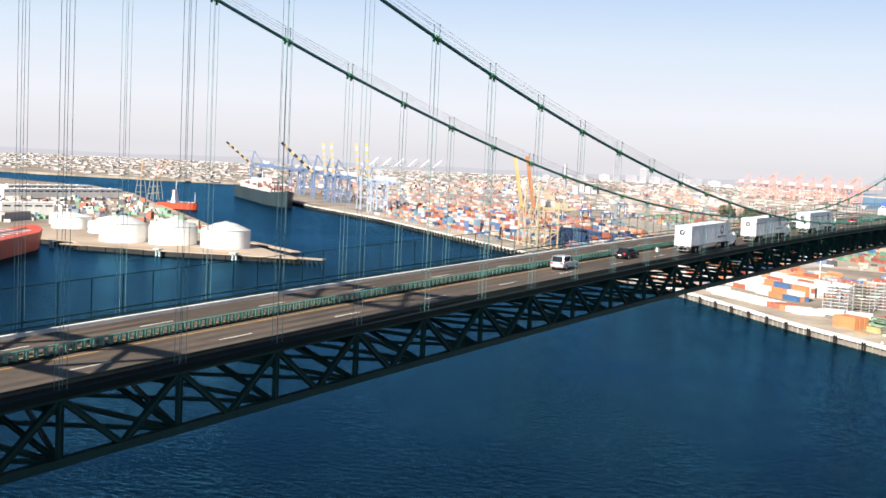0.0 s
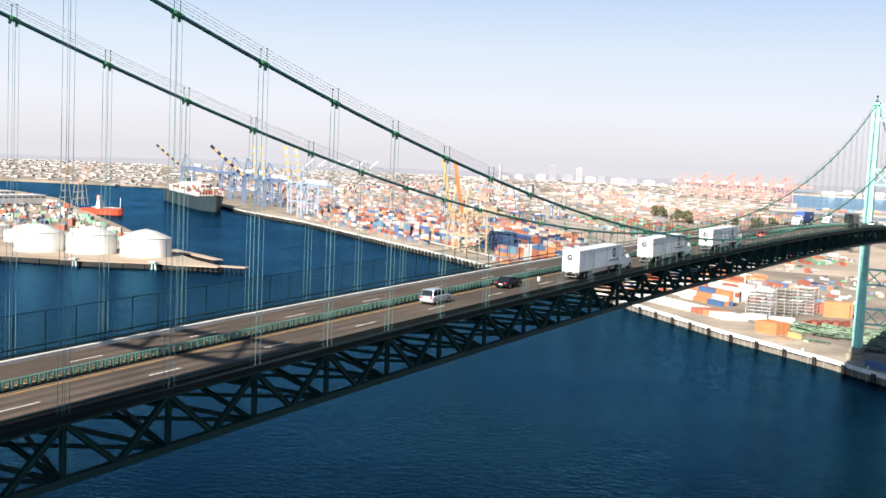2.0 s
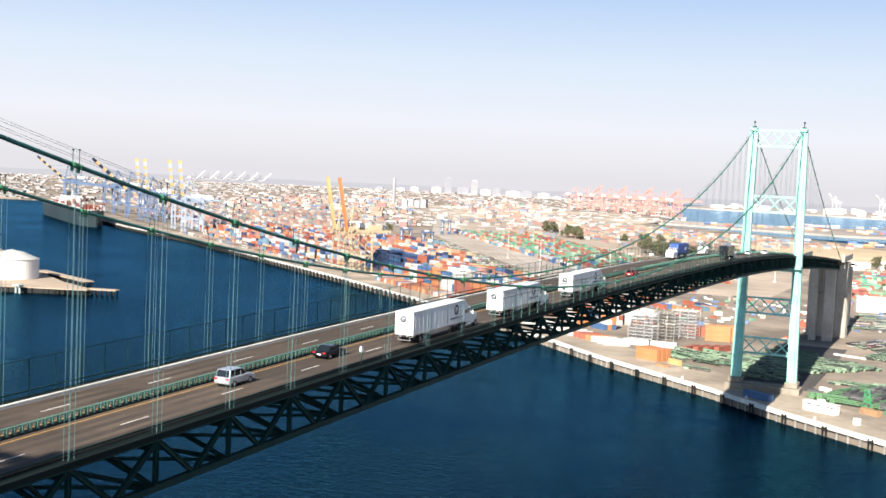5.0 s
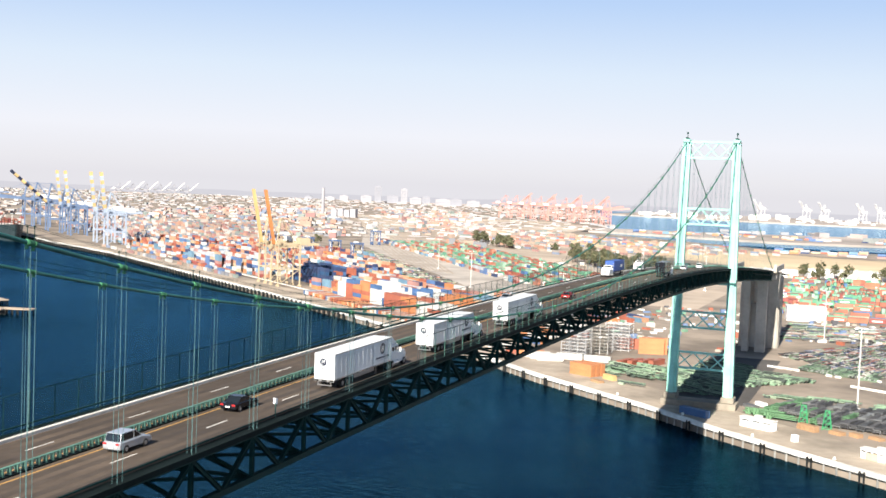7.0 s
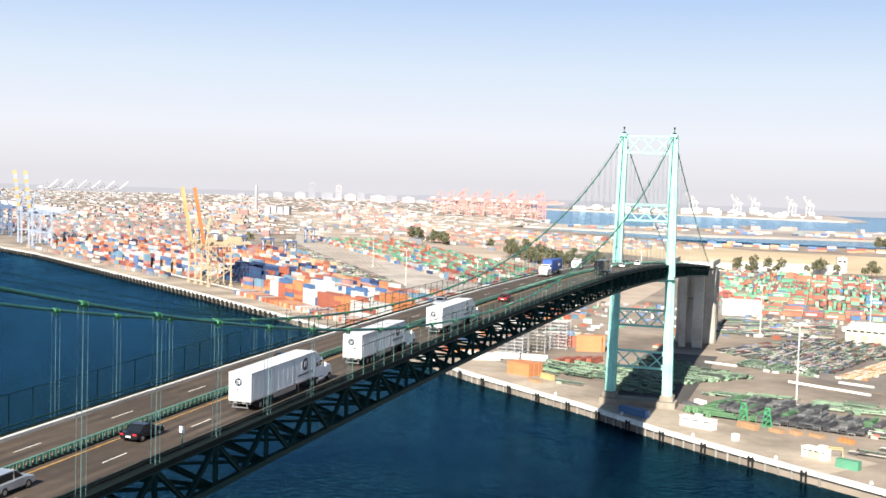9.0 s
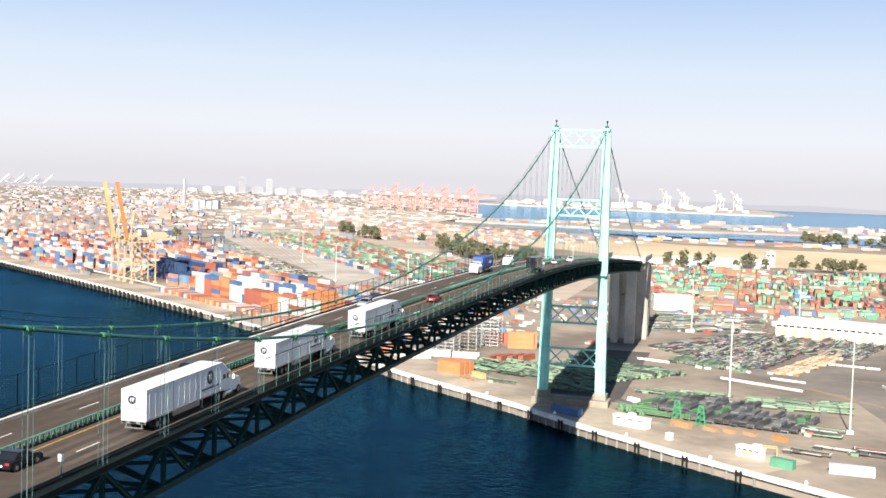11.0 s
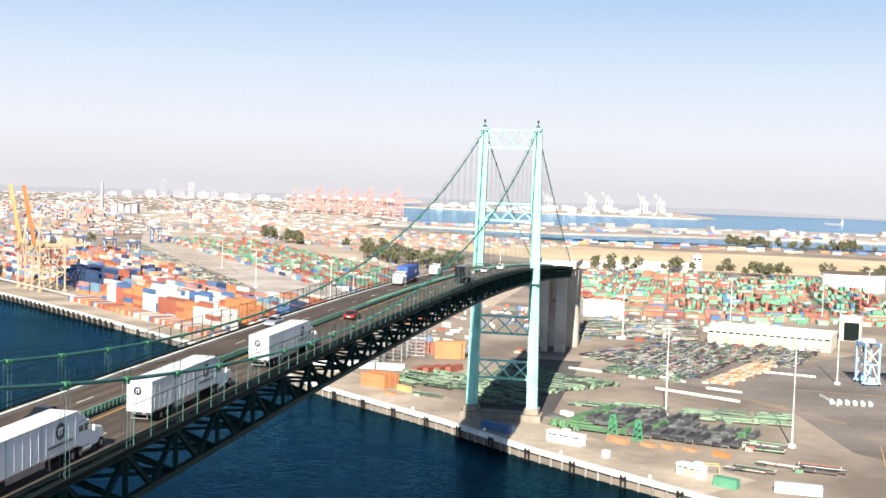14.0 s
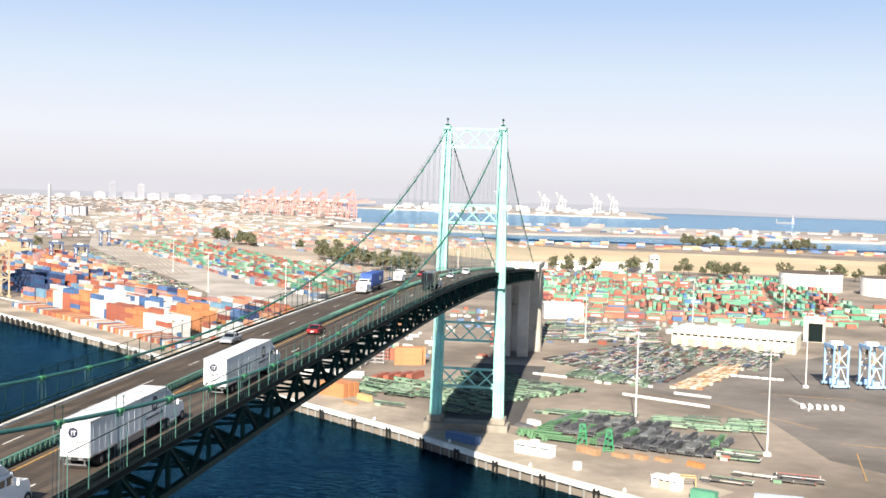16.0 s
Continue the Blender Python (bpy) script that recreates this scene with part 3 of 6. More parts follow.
# cables, bands and hangers
def tube(name, pts, r, material, parent, label=""):
    cu = bpy.data.curves.new(name, "CURVE")
    cu.dimensions, cu.bevel_depth, cu.bevel_resolution = "3D", r, 3
    sp = cu.splines.new("POLY")
    sp.points.add(len(pts) - 1)
    for q, p in zip(sp.points, pts):
        q.co = (*p, 1)
    cu.materials.append(material)
    me = bpy.data.meshes.new_from_object(bpy.data.objects.new(name, cu))
    ob = new(name, me)
    for p in me.polygons:
        p.use_smooth = True
    ob.parent = parent
    if label:
        ob["label"] = label
    return ob


bm = bmesh.new()
rod(bm, (0, -0.5, 0), (0, 0.5, 0), 0.23, n=12)
for yy in (-0.35, 0.35):
    box(bm, (0, yy, 0), (0.6, 0.11, 0.26))
    box(bm, (0, yy, -0.34), (0.16, 0.2, 0.3))
BAND = bpy.data.meshes.new("cable_band")
bm.to_mesh(BAND), bm.free()
BAND.materials.append(M_BAND)
bm = bmesh.new()
for xx in (-0.24, 0.24):
    for yy in (-0.32, 0.32):
        rod(bm, (xx, yy, -1), (xx, yy, 0), 0.019, n=5, caps=False)
HANGER = bpy.data.meshes.new("hanger_rope")
bm.to_mesh(HANGER), bm.free()
HANGER.materials.append(M_ROPE)
bm = bmesh.new()
for xx in (-0.32, 0.32):
    rod(bm, (xx, 0, 0), (xx, 0, 1.15), 0.03, n=5)
    box(bm, (xx, 0, 1.15), (0.08, 0.14, 0.1))
STAND = bpy.data.meshes.new("stanchion")
bm.to_mesh(STAND), bm.free()
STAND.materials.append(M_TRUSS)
for s in (-1, 1):
    x = s * HALF
    ys = [-383 + 2.0 * i for i in range(384)]
    cable = tube("main_cable", [(x, yy, cable_z(yy)) for yy in ys if -345 < yy < 384], 0.17, M_CABLE, bridge, "thick dark green main cable")
    for dx in (-0.32, 0.32):
        for dz in (0.62, 1.15):
            tube("hand_rope", [(x + dx, yy, cable_z(yy) + dz) for yy in ys if abs(yy) < 226], 0.012, M_TRUSS, cable, "thin hand rope above the cable")
    for a in NODE:
        if abs(abs(a) - TOWER_Y) < 4 or abs(a) > 376:
            continue
        z, d = cable_z(a), (cable_z(a + 0.5) - cable_z(a - 0.5))
        ob = new("cable_band", BAND)
        ob.parent = cable
        ob.matrix_basis = Matrix.Translation((x, a, z)) @ Matrix.Rotation(math.atan(d), 4, "X")
        ob = new("stanchion", STAND)
        ob.parent = cable
        ob.matrix_basis = Matrix.Translation((x, a, z + 0.05))
        ob = new("hanger", HANGER)
        ob.parent = cable
        ob.matrix_basis = Matrix.Translation((x, a, z - 0.2)) @ Matrix.Diagonal((1, 1, max(0.2, z - 0.2 - deck(a) + 0.5), 1))


# ---- towers ----
def tower(y):
    t = thing("bridge_tower", (0, y, 0), "tall mint green steel bridge tower with crossed bracing", "tower", "bridge towers")
    for s in (-1, 1):
        bm = bmesh.new()
        # cruciform leg that tapers upward
        for w, d, off in ((1.55, 3.9, 0), (3.1, 2.3, 0)):
            v = box(bm, (0, 0, 54.5), (w, d, 93))
            for q in v:
                f = 1.16 if q.co.z < 50 else 0.92
                q.co.x, q.co.y = q.co.x * f, q.co.y * f
                q.co.x += s * (10.35 if q.co.z < 50 else 9.0)
        link("leg", bm, M_GREEN, t, "fluted mint green steel leg")
        bm = bmesh.new()
        v = box(bm, (s * 9.0, 0, 101.7), (2.5, 4.4, 1.3))
        bevelled(bm, 0.25)
        link("saddle", bm, M_GREEN, t)
        bm = bmesh.new()
        box(bm, (s * 9.0, 0, 102.6), (1.2, 1.6, 0.7))
        rod(bm, (s * 9.0, 0, 102.8), (s * 9.0, 0, 104.3), 0.13)
        rod(bm, (s * 9.0, 0, 104.2), (s * 9.0, 0, 104.9), 0.35, n=8)
        link("beacon", bm, M_TRUSS, t, "dark aviation beacon on a post")
        bm = bmesh.new()
        box(bm, (s * 10.4, 0, 7.3), (4.8, 6.2, 2.2))
        bevelled(bm, 0.3)
        link("pedestal", bm, M_FOOT, t, "tan concrete pedestal")
        bm = bmesh.new()
        box(bm, (s * 9.8, -2.6, deck(y) - 4.4), (3.2, 2.0, 1.0))
        link("deck_bracket", bm, M_GREEN, t)

    def lx(z):
        return 10.35 - (z - 8) / 93.0 * 1.35 - 1.1

    def brace(z0, z1, bays):
        bm = bmesh.new()
        for z in (z0, z1):
            box(bm, (0, 0, z), (2 * lx(z), 0.9, 0.7))
        br = link("cross_brace", bm, M_GREEN, t, "mint green crossed bracing panel")
        w = 2 * lx((z0 + z1) / 2) / bays
        for k in range(bays):
            xa = -lx((z0 + z1) / 2) + k * w
            member("diagonal", U_GREEN, (xa, 0, z0), (xa + w, 0, z1), 0.5, 0.42, br)
            member("diagonal", U_GREEN, (xa, 0.02, z1), (xa + w, 0.02, z0), 0.5, 0.42, br)
    brace(95.6, 101.4, 3)
    brace(71.2, 76.9, 3)
    brace(33.0, 38.8, 3)
    brace(17.8, 23.7, 3)
    member("pier_strut", U_GREEN, (-8.5, 0, deck(y) - 5.6), (8.5, 0, deck(y) - 5.6), 1.2, 1.0, t)
    return t


east = tower(TOWER_Y)
west = tower(-TOWER_Y)
bm = bmesh.new()
box(bm, (0, 0, 5.1), (27.5, 8.4, 2.4))
bevelled(bm, 0.2)
foot = tagged(link("tower_footing", bm, M_FOOT), "broad tan concrete footing under the tower", "footing", kind="structure")
foot.location = (0, TOWER_Y, 0)
bm = bmesh.new()
box(bm, (0, -TOWER_Y, 1.5), (40, 24, 7))
tagged(link("tower_island", bm, M_CONC), "concrete base of the tower in the water", "footing", kind="structure")

# anchorage and approach piers
anch = thing("anchorage", (0, 400, 4), "massive pale concrete cable anchorage with tall piers", "anchorage")
za = deck(390) - 4
for x, yy, w, d, h in ((3.0, 0, 5.0, 4.6, za - 4), (-4.4, 0, 3.4, 4.6, za - 4)):
    bm = bmesh.new()
    box(bm, (x, yy, h / 2), (w, d, h))
    bevelled(bm, 0.25)
    link("column", bm, M_CONC, anch, "tall plain concrete column")
for x in (-6.9, 6.9):
    bm = bmesh.new()
    box(bm, (x, 23, (za - 2) / 2), (5.2, 13, za - 2))
    bevelled(bm, 0.4)
    for yy in (18.5, 23, 27.5):
        box(bm, (x + math.copysign(2.75, x), yy, (za - 3) / 2), (0.5, 1.3, za - 3))
    box(bm, (x, 23, (za - 2) * 0.55), (5.9, 13.6, 0.7))
    link("body", bm, M_CONC, anch, "stout concrete block with pilasters and a ledge")
bm = bmesh.new()
box(bm, (0, 23, za * 0.27), (8.6, 10, za * 0.54))
link("web_wall", bm, M_CONC, anch)
for yy, z, d, h in ((0, za - 3.4, 5.4, 2.2),):
    bm = bmesh.new()
    box(bm, (0, yy, z), (19, d, h))
    bevelled(bm, 0.2)
    link("cap_beam", bm, M_CONC, anch)
for s in (-1, 1):
    bm = bmesh.new()
    box(bm, (s * 10.2, 4, za + 1.0), (0.8, 42, 2.6))
    box(bm, (s * 10.2, -16.5, za + 1.8), (1.4, 1.6, 4.0))
    link("parapet", bm, M_CONC, anch)
for yy in (440, 468):
    bm = bmesh.new()
    box(bm, (0, 0, (deck(yy) - 5) / 2), (14, 3, deck(yy) - 5))
    bevelled(bm, 0.3)
    ob = tagged(link("approach_pier", bm, M_CONC), "plain concrete approach pier", "pier", "approach piers")
    ob.location = (0, yy, 4)


# ---- vehicles ----
def wheel(parent, x, y, r, w, z=None):
    z = r if z is None else z
    bm = bmesh.new()
    rod(bm, (x - w / 2, y, z), (x + w / 2, y, z), r, n=16)
    tyre = link("wheel", bm, M_BLACK, parent, "black tyre")
    bm = bmesh.new()
    rod(bm, (x - w / 2 - 0.01, y, z), (x + w / 2 + 0.01, y, z), r * 0.55, n=12)
    link("rim", bm, M_METAL, tyre)


def profile(bm, pts, x0, x1):
    """A body from a side outline, from x0 to x1."""
    a = [bm.verts.new((x0, y, z)) for y, z in pts]
    b = [bm.verts.new((x1, y, z)) for y, z in pts]
    bm.faces.new(a), bm.faces.new(b[::-1])
    for i in range(len(pts)):
        j = (i + 1) % len(pts)
        bm.faces.new((a[i], b[i], b[j], a[j]))
    bmesh.ops.recalc_face_normals(bm, faces=bm.faces[:])


def tractor(t, y0, paint, axles=(1.3, 2.6, 6.4), fairing=True):
    """A conventional cab that heads along +y; y0 is the back of its frame."""
    bm = bmesh.new()
    profile(bm, [(y0 + 2.4, 1.0), (y0 + 2.4, 3.0), (y0 + 4.4, 3.0), (y0 + 4.75, 2.25), (y0 + 6.6, 1.95), (y0 + 6.9, 1.6), (y0 + 6.9, 0.6), (y0 + 4.6, 0.55)], -1.12, 1.12)
    bevelled(bm, 0.07)
    link("cab", bm, paint, t, "white painted cab with a long hood")
    if fairing:
        bm = bmesh.new()
        profile(bm, [(y0 + 2.4, 3.0), (y0 + 2.4, 3.9), (y0 + 3.0, 3.85), (y0 + 4.2, 3.05)], -1.05, 1.05)
        bevelled(bm, 0.06)
        link("roof_fairing", bm, paint, t)
    for s in (-1, 1):
        bm = bmesh.new()
        box(bm, (s * 1.125, y0 + 3.9, 2.45), (0.03, 0.8, 0.6))
        link("side_window", bm, M_GLASS, t)
        bm = bmesh.new()
        box(bm, (s * 1.125, y0 + 2.9, 2.45), (0.03, 0.7, 0.5))
        link("side_window", bm, M_GLASS, t)
        bm = bmesh.new()
        box(bm, (s * 1.35, y0 + 4.7, 2.2), (0.22, 0.12, 0.5))
        bar(bm, (s * 1.1, y0 + 4.6, 2.2), (s * 1.35, y0 + 4.7, 2.2), 0.05)
        link("mirror", bm, paint, t)
        bm = bmesh.new()
        rod(bm, (s * 1.05, y0 + 2.9, 0.65), (s * 1.05, y0 + 4.3, 0.65), 0.32, n=12)
        link("fuel_tank", bm, M_METAL, t)
        bm = bmesh.new()
        rod(bm, (s * 1.0, y0 + 2.25, 1.0), (s * 1.0, y0 + 2.25, 3.6), 0.08, n=8)
        link("exhaust_stack", bm, M_METAL, t)
        bm = bmesh.new()
        box(bm, (s * 0.85, y0 + 6.92, 1.1), (0.4, 0.04, 0.22))
        link("headlight", bm, M_METAL, t)
    bm = bmesh.new()
    box(bm, (0, y0 + 4.62, 2.62), (2.0, 0.05, 0.66), rx=radians(-25))
    link("windscreen", bm, M_GLASS, t)
    bm = bmesh.new()
    box(bm, (0, y0 + 6.92, 1.35), (1.1, 0.04, 0.85))
    link("grille", bm, M_METAL, t)
    bm = bmesh.new()
    box(bm, (0, y0 + 3.3, 0.85), (0.9, 6.6, 0.28))
    link("frame", bm, M_BLACK, t)
    bm = bmesh.new()
    box(bm, (0, y0 + 6.98, 0.6), (2.3, 0.16, 0.36))
    bevelled(bm, 0.03)
    link("bumper", bm, M_METAL, t)
    for a in axles:
        for s in (-1, 1):
            wheel(t, s * 1.0, y0 + a, 0.5, 0.5 if a < 5 else 0.3)


def emblem(parent, c, r, along):
    """A round dark badge with two plain pale bars; along x (rear) or y (side)."""
    bm = bmesh.new()
    d = Vector((0.008, 0, 0)) if along == "y" else Vector((0, -0.008, 0))
    rod(bm, Vector(c), Vector(c) + d, r, n=24)
    link("badge", bm, M_LOGO, parent, "round dark blue printed badge")
    for dx in (-0.3, 0.25):
        bm = bmesh.new()
        if along == "y":
            box(bm, Vector(c) + Vector((0.013, dx * r, 0)), (0.008, 0.2 * r, 0.9 * r))
            box(bm, Vector(c) + Vector((0.013, (dx + 0.15) * r, 0.3 * r)), (0.008, 0.42 * r, 0.2 * r))
        else:
            box(bm, Vector(c) + Vector((dx * r, -0.013, 0)), (0.2 * r, 0.008, 0.9 * r))
            box(bm, Vector(c) + Vector(((dx + 0.15) * r, -0.013, 0.3 * r)), (0.42 * r, 0.008, 0.2 * r))
        link("badge_mark", bm, M_WHITE, parent)


def semi_truck():
    t = thing("semi_truck", (0, 0, 0), "white tractor with a long white box trailer on the bridge", "truck", "convoy of white trucks")
    L, W, Z0, Z1 = 16.1, 2.6, 1.15, 4.12
    bm = bmesh.new()
    box(bm, (0, L / 2, (Z0 + Z1) / 2), (W, L, Z1 - Z0))
    bevelled(bm, 0.04)
    trailer = link("trailer_box", bm, M_TRAILER, t, "white smooth sided trailer box")
    for s in (-1, 1):
        for k in range(0, 14):
            bm = bmesh.new()
            box(bm, (s * (W / 2 + 0.004), 0.6 + k * 1.15, (Z0 + Z1) / 2), (0.012, 0.045, Z1 - Z0 - 0.3))
            link("side_rib", bm, M_TRAILER, trailer)
        bm = bmesh.new()
        box(bm, (s * (W / 2 + 0.012), L / 2, Z0 + 0.06), (0.03, L, 0.14))
        box(bm, (s * (W / 2 + 0.012), L / 2, Z1 - 0.05), (0.03, L, 0.1))
        link("side_rail", bm, M_METAL, trailer)
        for k in range(12):
            bm = bmesh.new()
            box(bm, (s * (W / 2 + 0.03), 0.8 + k * 1.3, Z0 + 0.06), (0.012, 0.28, 0.06))
            link("marker_strip", bm, M_RED if k % 2 else M_LOGO, trailer)
        for y in (5.2, 10.3):
            bm = bmesh.new()
            box(bm, (s * (W / 2 + 0.006), y, (Z0 + Z1) / 2), (0.014, 0.06, Z1 - Z0 - 0.16))
            link("panel_seam", bm, M_LOGO, trailer, "dark vertical panel seam")
        emblem(trailer, (s * (W / 2 + 0.008), 13.1, 3.05), 0.72, "y") if s > 0 else None
        for k in range(14):
            bm = bmesh.new()
            box(bm, (s * (W / 2 + 0.012), 11.3 + k * 0.27 + (0.18 if k > 10 else 0), 1.98), (0.01, 0.2, 0.24))
            link("lettering_bar", bm, M_LOGO, trailer, "dark bar of lettering")
        bm = bmesh.new()
        box(bm, (s * (W / 2 + 0.012), 13.2, 1.68), (0.01, 3.2, 0.06))
        link("lettering_bar", bm, M_METAL, trailer)
        bm = bmesh.new()
        bar(bm, (s * 1.0, 11.9, 0.2), (s * 1.0, 11.9, Z0), 0.12)
        box(bm, (s * 1.0, 11.9, 0.12), (0.3, 0.3, 0.06))
        link("landing_leg", bm, M_METAL, t)
        bm = bmesh.new()
        box(bm, (s * 1.25, 8.0, 0.85), (0.04, 5.6, 0.45))
        link("side_guard", bm, M_METAL, t)
    for x in (-0.64, 0.64):
        bm = bmesh.new()
        box(bm, (x, -0.015, (Z0 + Z1) / 2 + 0.05), (1.2, 0.04, Z1 - Z0 - 0.2))
        d = link("rear_door", bm, M_TRAILER, trailer, "white rear door")
    for x in (-0.25, 0.25):
        bm = bmesh.new()
        rod(bm, (x, -0.06, Z0 + 0.1), (x, -0.06, Z1 - 0.1), 0.025, n=6)
        link("lock_rod", bm, M_METAL, trailer)
    emblem(trailer, (-0.15, -0.045, 3.15), 0.42, "x")
    for k in range(6):
        bm = bmesh.new()
        box(bm, (-0.75 + k * 0.3, -0.05, 2.4), (0.22, 0.01, 0.12))
        link("lettering_bar", bm, M_METAL, trailer)
    bm = bmesh.new()
    box(bm, (0, 0.02, Z0 - 0.12), (2.5, 0.12, 0.24))
    box(bm, (0, 0.1, 0.5), (1.9, 0.1, 0.12))
    for x in (-0.8, 0.8):
        box(bm, (x, 0.1, 0.8), (0.1, 0.08, 0.6))
    link("rear_bumper", bm, M_METAL, t)
    for x in (-0.95, 0.95):
        bm = bmesh.new()
        box(bm, (x, -0.05, Z0 - 0.12), (0.45, 0.04, 0.16))
        link("tail_light", bm, M_BLACK, t)
    bm = bmesh.new()
    box(bm, (0, -0.05, Z0 - 0.12), (0.6, 0.04, 0.18))
    link("plate_holder", bm, M_BLACK, t)
    bm = bmesh.new()
    box(bm, (0, 8.0, 0.98), (0.9, 15, 0.3))
    link("chassis_rails", bm, M_BLACK, t)
    for a in (2.2, 3.5):
        for s in (-1, 1):
            wheel(t, s * 0.98, a, 0.5, 0.55)
    tractor(t, 13.9, M_WHITE)
    return t


def on_deck(x, y, turn=0.0):
    slope = math.atan(deck(y + 0.5) - deck(y - 0.5))
    return Matrix.Translation((x, y, deck(y) + 0.01)) @ Matrix.Rotation(slope, 4, "X") @ Matrix.Rotation(turn, 4, "Z")


truck = semi_truck()
truck.matrix_basis = on_deck(5.75, -89.6)
for yy in (-59.6, -27.0):
    copy_thing(truck, on_deck(5.75, yy))


def car(name, x, y, paint, label, turn=0.0, tall=0.0, length=4.7, estate=False):
    t = thing(name, on_deck(x, y, turn), label, "car", "cars on the bridge")
    L, h = length / 2, 1.45 + tall
    bm = bmesh.new()
    profile(bm, [(-L, 0.35), (-L - 0.03, 0.75), (-L + 0.1, 0.95 + tall * 0.4), (L - 1.2, 0.98 + tall * 0.4), (L - 0.15, 0.8 + tall * 0.3), (L, 0.55), (L - 0.05, 0.28)], -0.92, 0.92)
    bevelled(bm, 0.09)
    link("body", bm, paint, t, smooth=False)
    bm = bmesh.new()
    back = -L + (0.15 if estate else 0.7)
    low = 0.93 + tall * 0.4
    profile(bm, [(back, low), (back + (0.25 if estate else 0.75), h - 0.04), (L - 2.2, h - 0.04), (L - 1.25, low)], -0.78, 0.78)
    bevelled(bm, 0.05)
    link("glasshouse", bm, M_GLASS, t, "dark car windows")
    bm = bmesh.new()
    y0, y1 = back + (0.3 if estate else 0.8), L - 2.25
    box(bm, (0, (y0 + y1) / 2, h - 0.01), (1.5, y1 - y0, 0.06))
    for s in (-1, 1):
        bar(bm, (s * 0.77, back + 0.1, low), (s * 0.72, y0, h - 0.02), 0.09)
        bar(bm, (s * 0.77, L - 1.3, low), (s * 0.72, y1, h - 0.02), 0.07)
        bar(bm, (s * 0.79, -0.15, low), (s * 0.74, -0.15, h - 0.02), 0.07)
    link("roof", bm, paint, t)
    for s in (-1, 1):
        bm = bmesh.new()
        box(bm, (s * 0.68, -L - 0.02, 0.82 + tall * 0.3), (0.36, 0.05, 0.16))
        link("tail_light", bm, M_RED, t)
        bm = bmesh.new()
        box(bm, (s * 0.68, L - 0.04, 0.68), (0.36, 0.06, 0.14))
        link("headlight", bm, M_METAL, t)
        for a in (-L + 0.95, L - 0.95):
            wheel(t, s * 0.84, a, 0.33 + tall * 0.1, 0.22)
    bm = bmesh.new()
    box(bm, (0, -L - 0.035, 0.62), (0.5, 0.02, 0.14))
    link("plate", bm, M_WHITE, t)
    return t


car("sedan", 2.8, -103.0, M_BLACKCAR, "black sedan driving in the inner lane")
car("sport_utility_vehicle", 2.8, -122.0, M_SILVER, "silver sport utility vehicle on the bridge", tall=0.3, estate=True)
car("sedan", -2.9, -62.0, M_BLACKCAR, "dark blue black pickup like car in the oncoming lanes", turn=math.pi)
car("sedan", -6.0, 12.0, M_SILVER, "silver sedan in the oncoming lanes", turn=math.pi)
car("sedan", 2.8, 26.0, M_REDCAR, "red sedan in the inner lane")
car("sedan", 2.8, 165.0, M_SILVER, "silver sedan far along the bridge")
car("sedan", -6.0, 170.0, M_REDCAR, "red sedan in the oncoming lanes", turn=math.pi)
car("sport_utility_vehicle", 2.8, 196.0, M_WHITE, "white sport utility vehicle far along the bridge", tall=0.3, estate=True)
car("sedan", -2.9, 205.0, M_BLACKCAR, "dark sedan in the oncoming lanes", turn=math.pi)


def box_truck(x, y, turn, paint, label, long=12.2, load=True):
    t = thing("container_truck", on_deck(x, y, turn), label, "truck")
    if load:
        bm = bmesh.new()
        box(bm, (0, long / 2, 2.75), (2.5, long, 2.75))
        bevelled(bm, 0.04)
        c = link("container", bm, paint, t, "ribbed steel shipping container")
        for s in (-1, 1):
            for k in range(int(long / 0.9)):
                bm = bmesh.new()
                box(bm, (s * 1.26, 0.5 + k * 0.9, 2.75), (0.03, 0.3, 2.4))
                link("rib", bm, paint, c)
        bm = bmesh.new()
        box(bm, (-1.285, long * 0.3, 2.7), (0.02, 2.2, 0.8))
        link("lettering_bars", bm, M_WHITE, c, "white plain mark on the container")
        for s in (-1, 1):
            for a in (1.6, 2.9):
                wheel(t, s * 0.98, a, 0.5, 0.5)
        bm = bmesh.new()
        box(bm, (0, long / 2, 1.1), (0.9, long, 0.36))
        link("chassis_rails", bm, M_BLACK, t)
    tractor(t, long - 2.3 if load else 0, M_WHITE, fairing=False)
    return t


box_truck(-5.8, 111.0, math.pi, M_BLUEBOX, "white tractor with a blue shipping container")
box_truck(-5.8, 141.0, math.pi, M_WHITE, "white tractor without a trailer", load=False)
box_truck(5.75, 109.0, 0, M_BLACKCAR, "dark container truck driving on the bridge", long=9)

# small sign on the railing
sign = thing("marker_sign", (8.15, -105, deck(-105)), "small white square sign on a green post", "sign")
bm = bmesh.new()
rod(bm, (0, 0, 0), (0, 0, 1.6), 0.07)
link("post", bm, M_RAIL, sign)
bm = bmesh.new()
box(bm, (0, -0.08, 1.75), (0.5, 0.05, 0.6))
link("plate", bm, M_WHITE, sign)


# ---- quay edge ----
def along(pts, step):
    for (xa, ya), (xb, yb) in zip(pts, pts[1:]):
        n = max(1, int(math.hypot(xb - xa, yb - ya) / step))
        for k in range(n):
            f = (k + 0.5) / n
            yield xa + (xb - xa) * f, ya + (yb - ya) * f, math.atan2(yb - ya, xb - xa), math.hypot(xb - xa, yb - ya) / n


EDGE = [(420, -125)] + QUAY
quay = thing("quay_edge", (0, 0, 0), "white concrete quay wall on dark piles", "quay", kind="structure")
CAP = unit_mesh("quay_cap", M_QUAY)
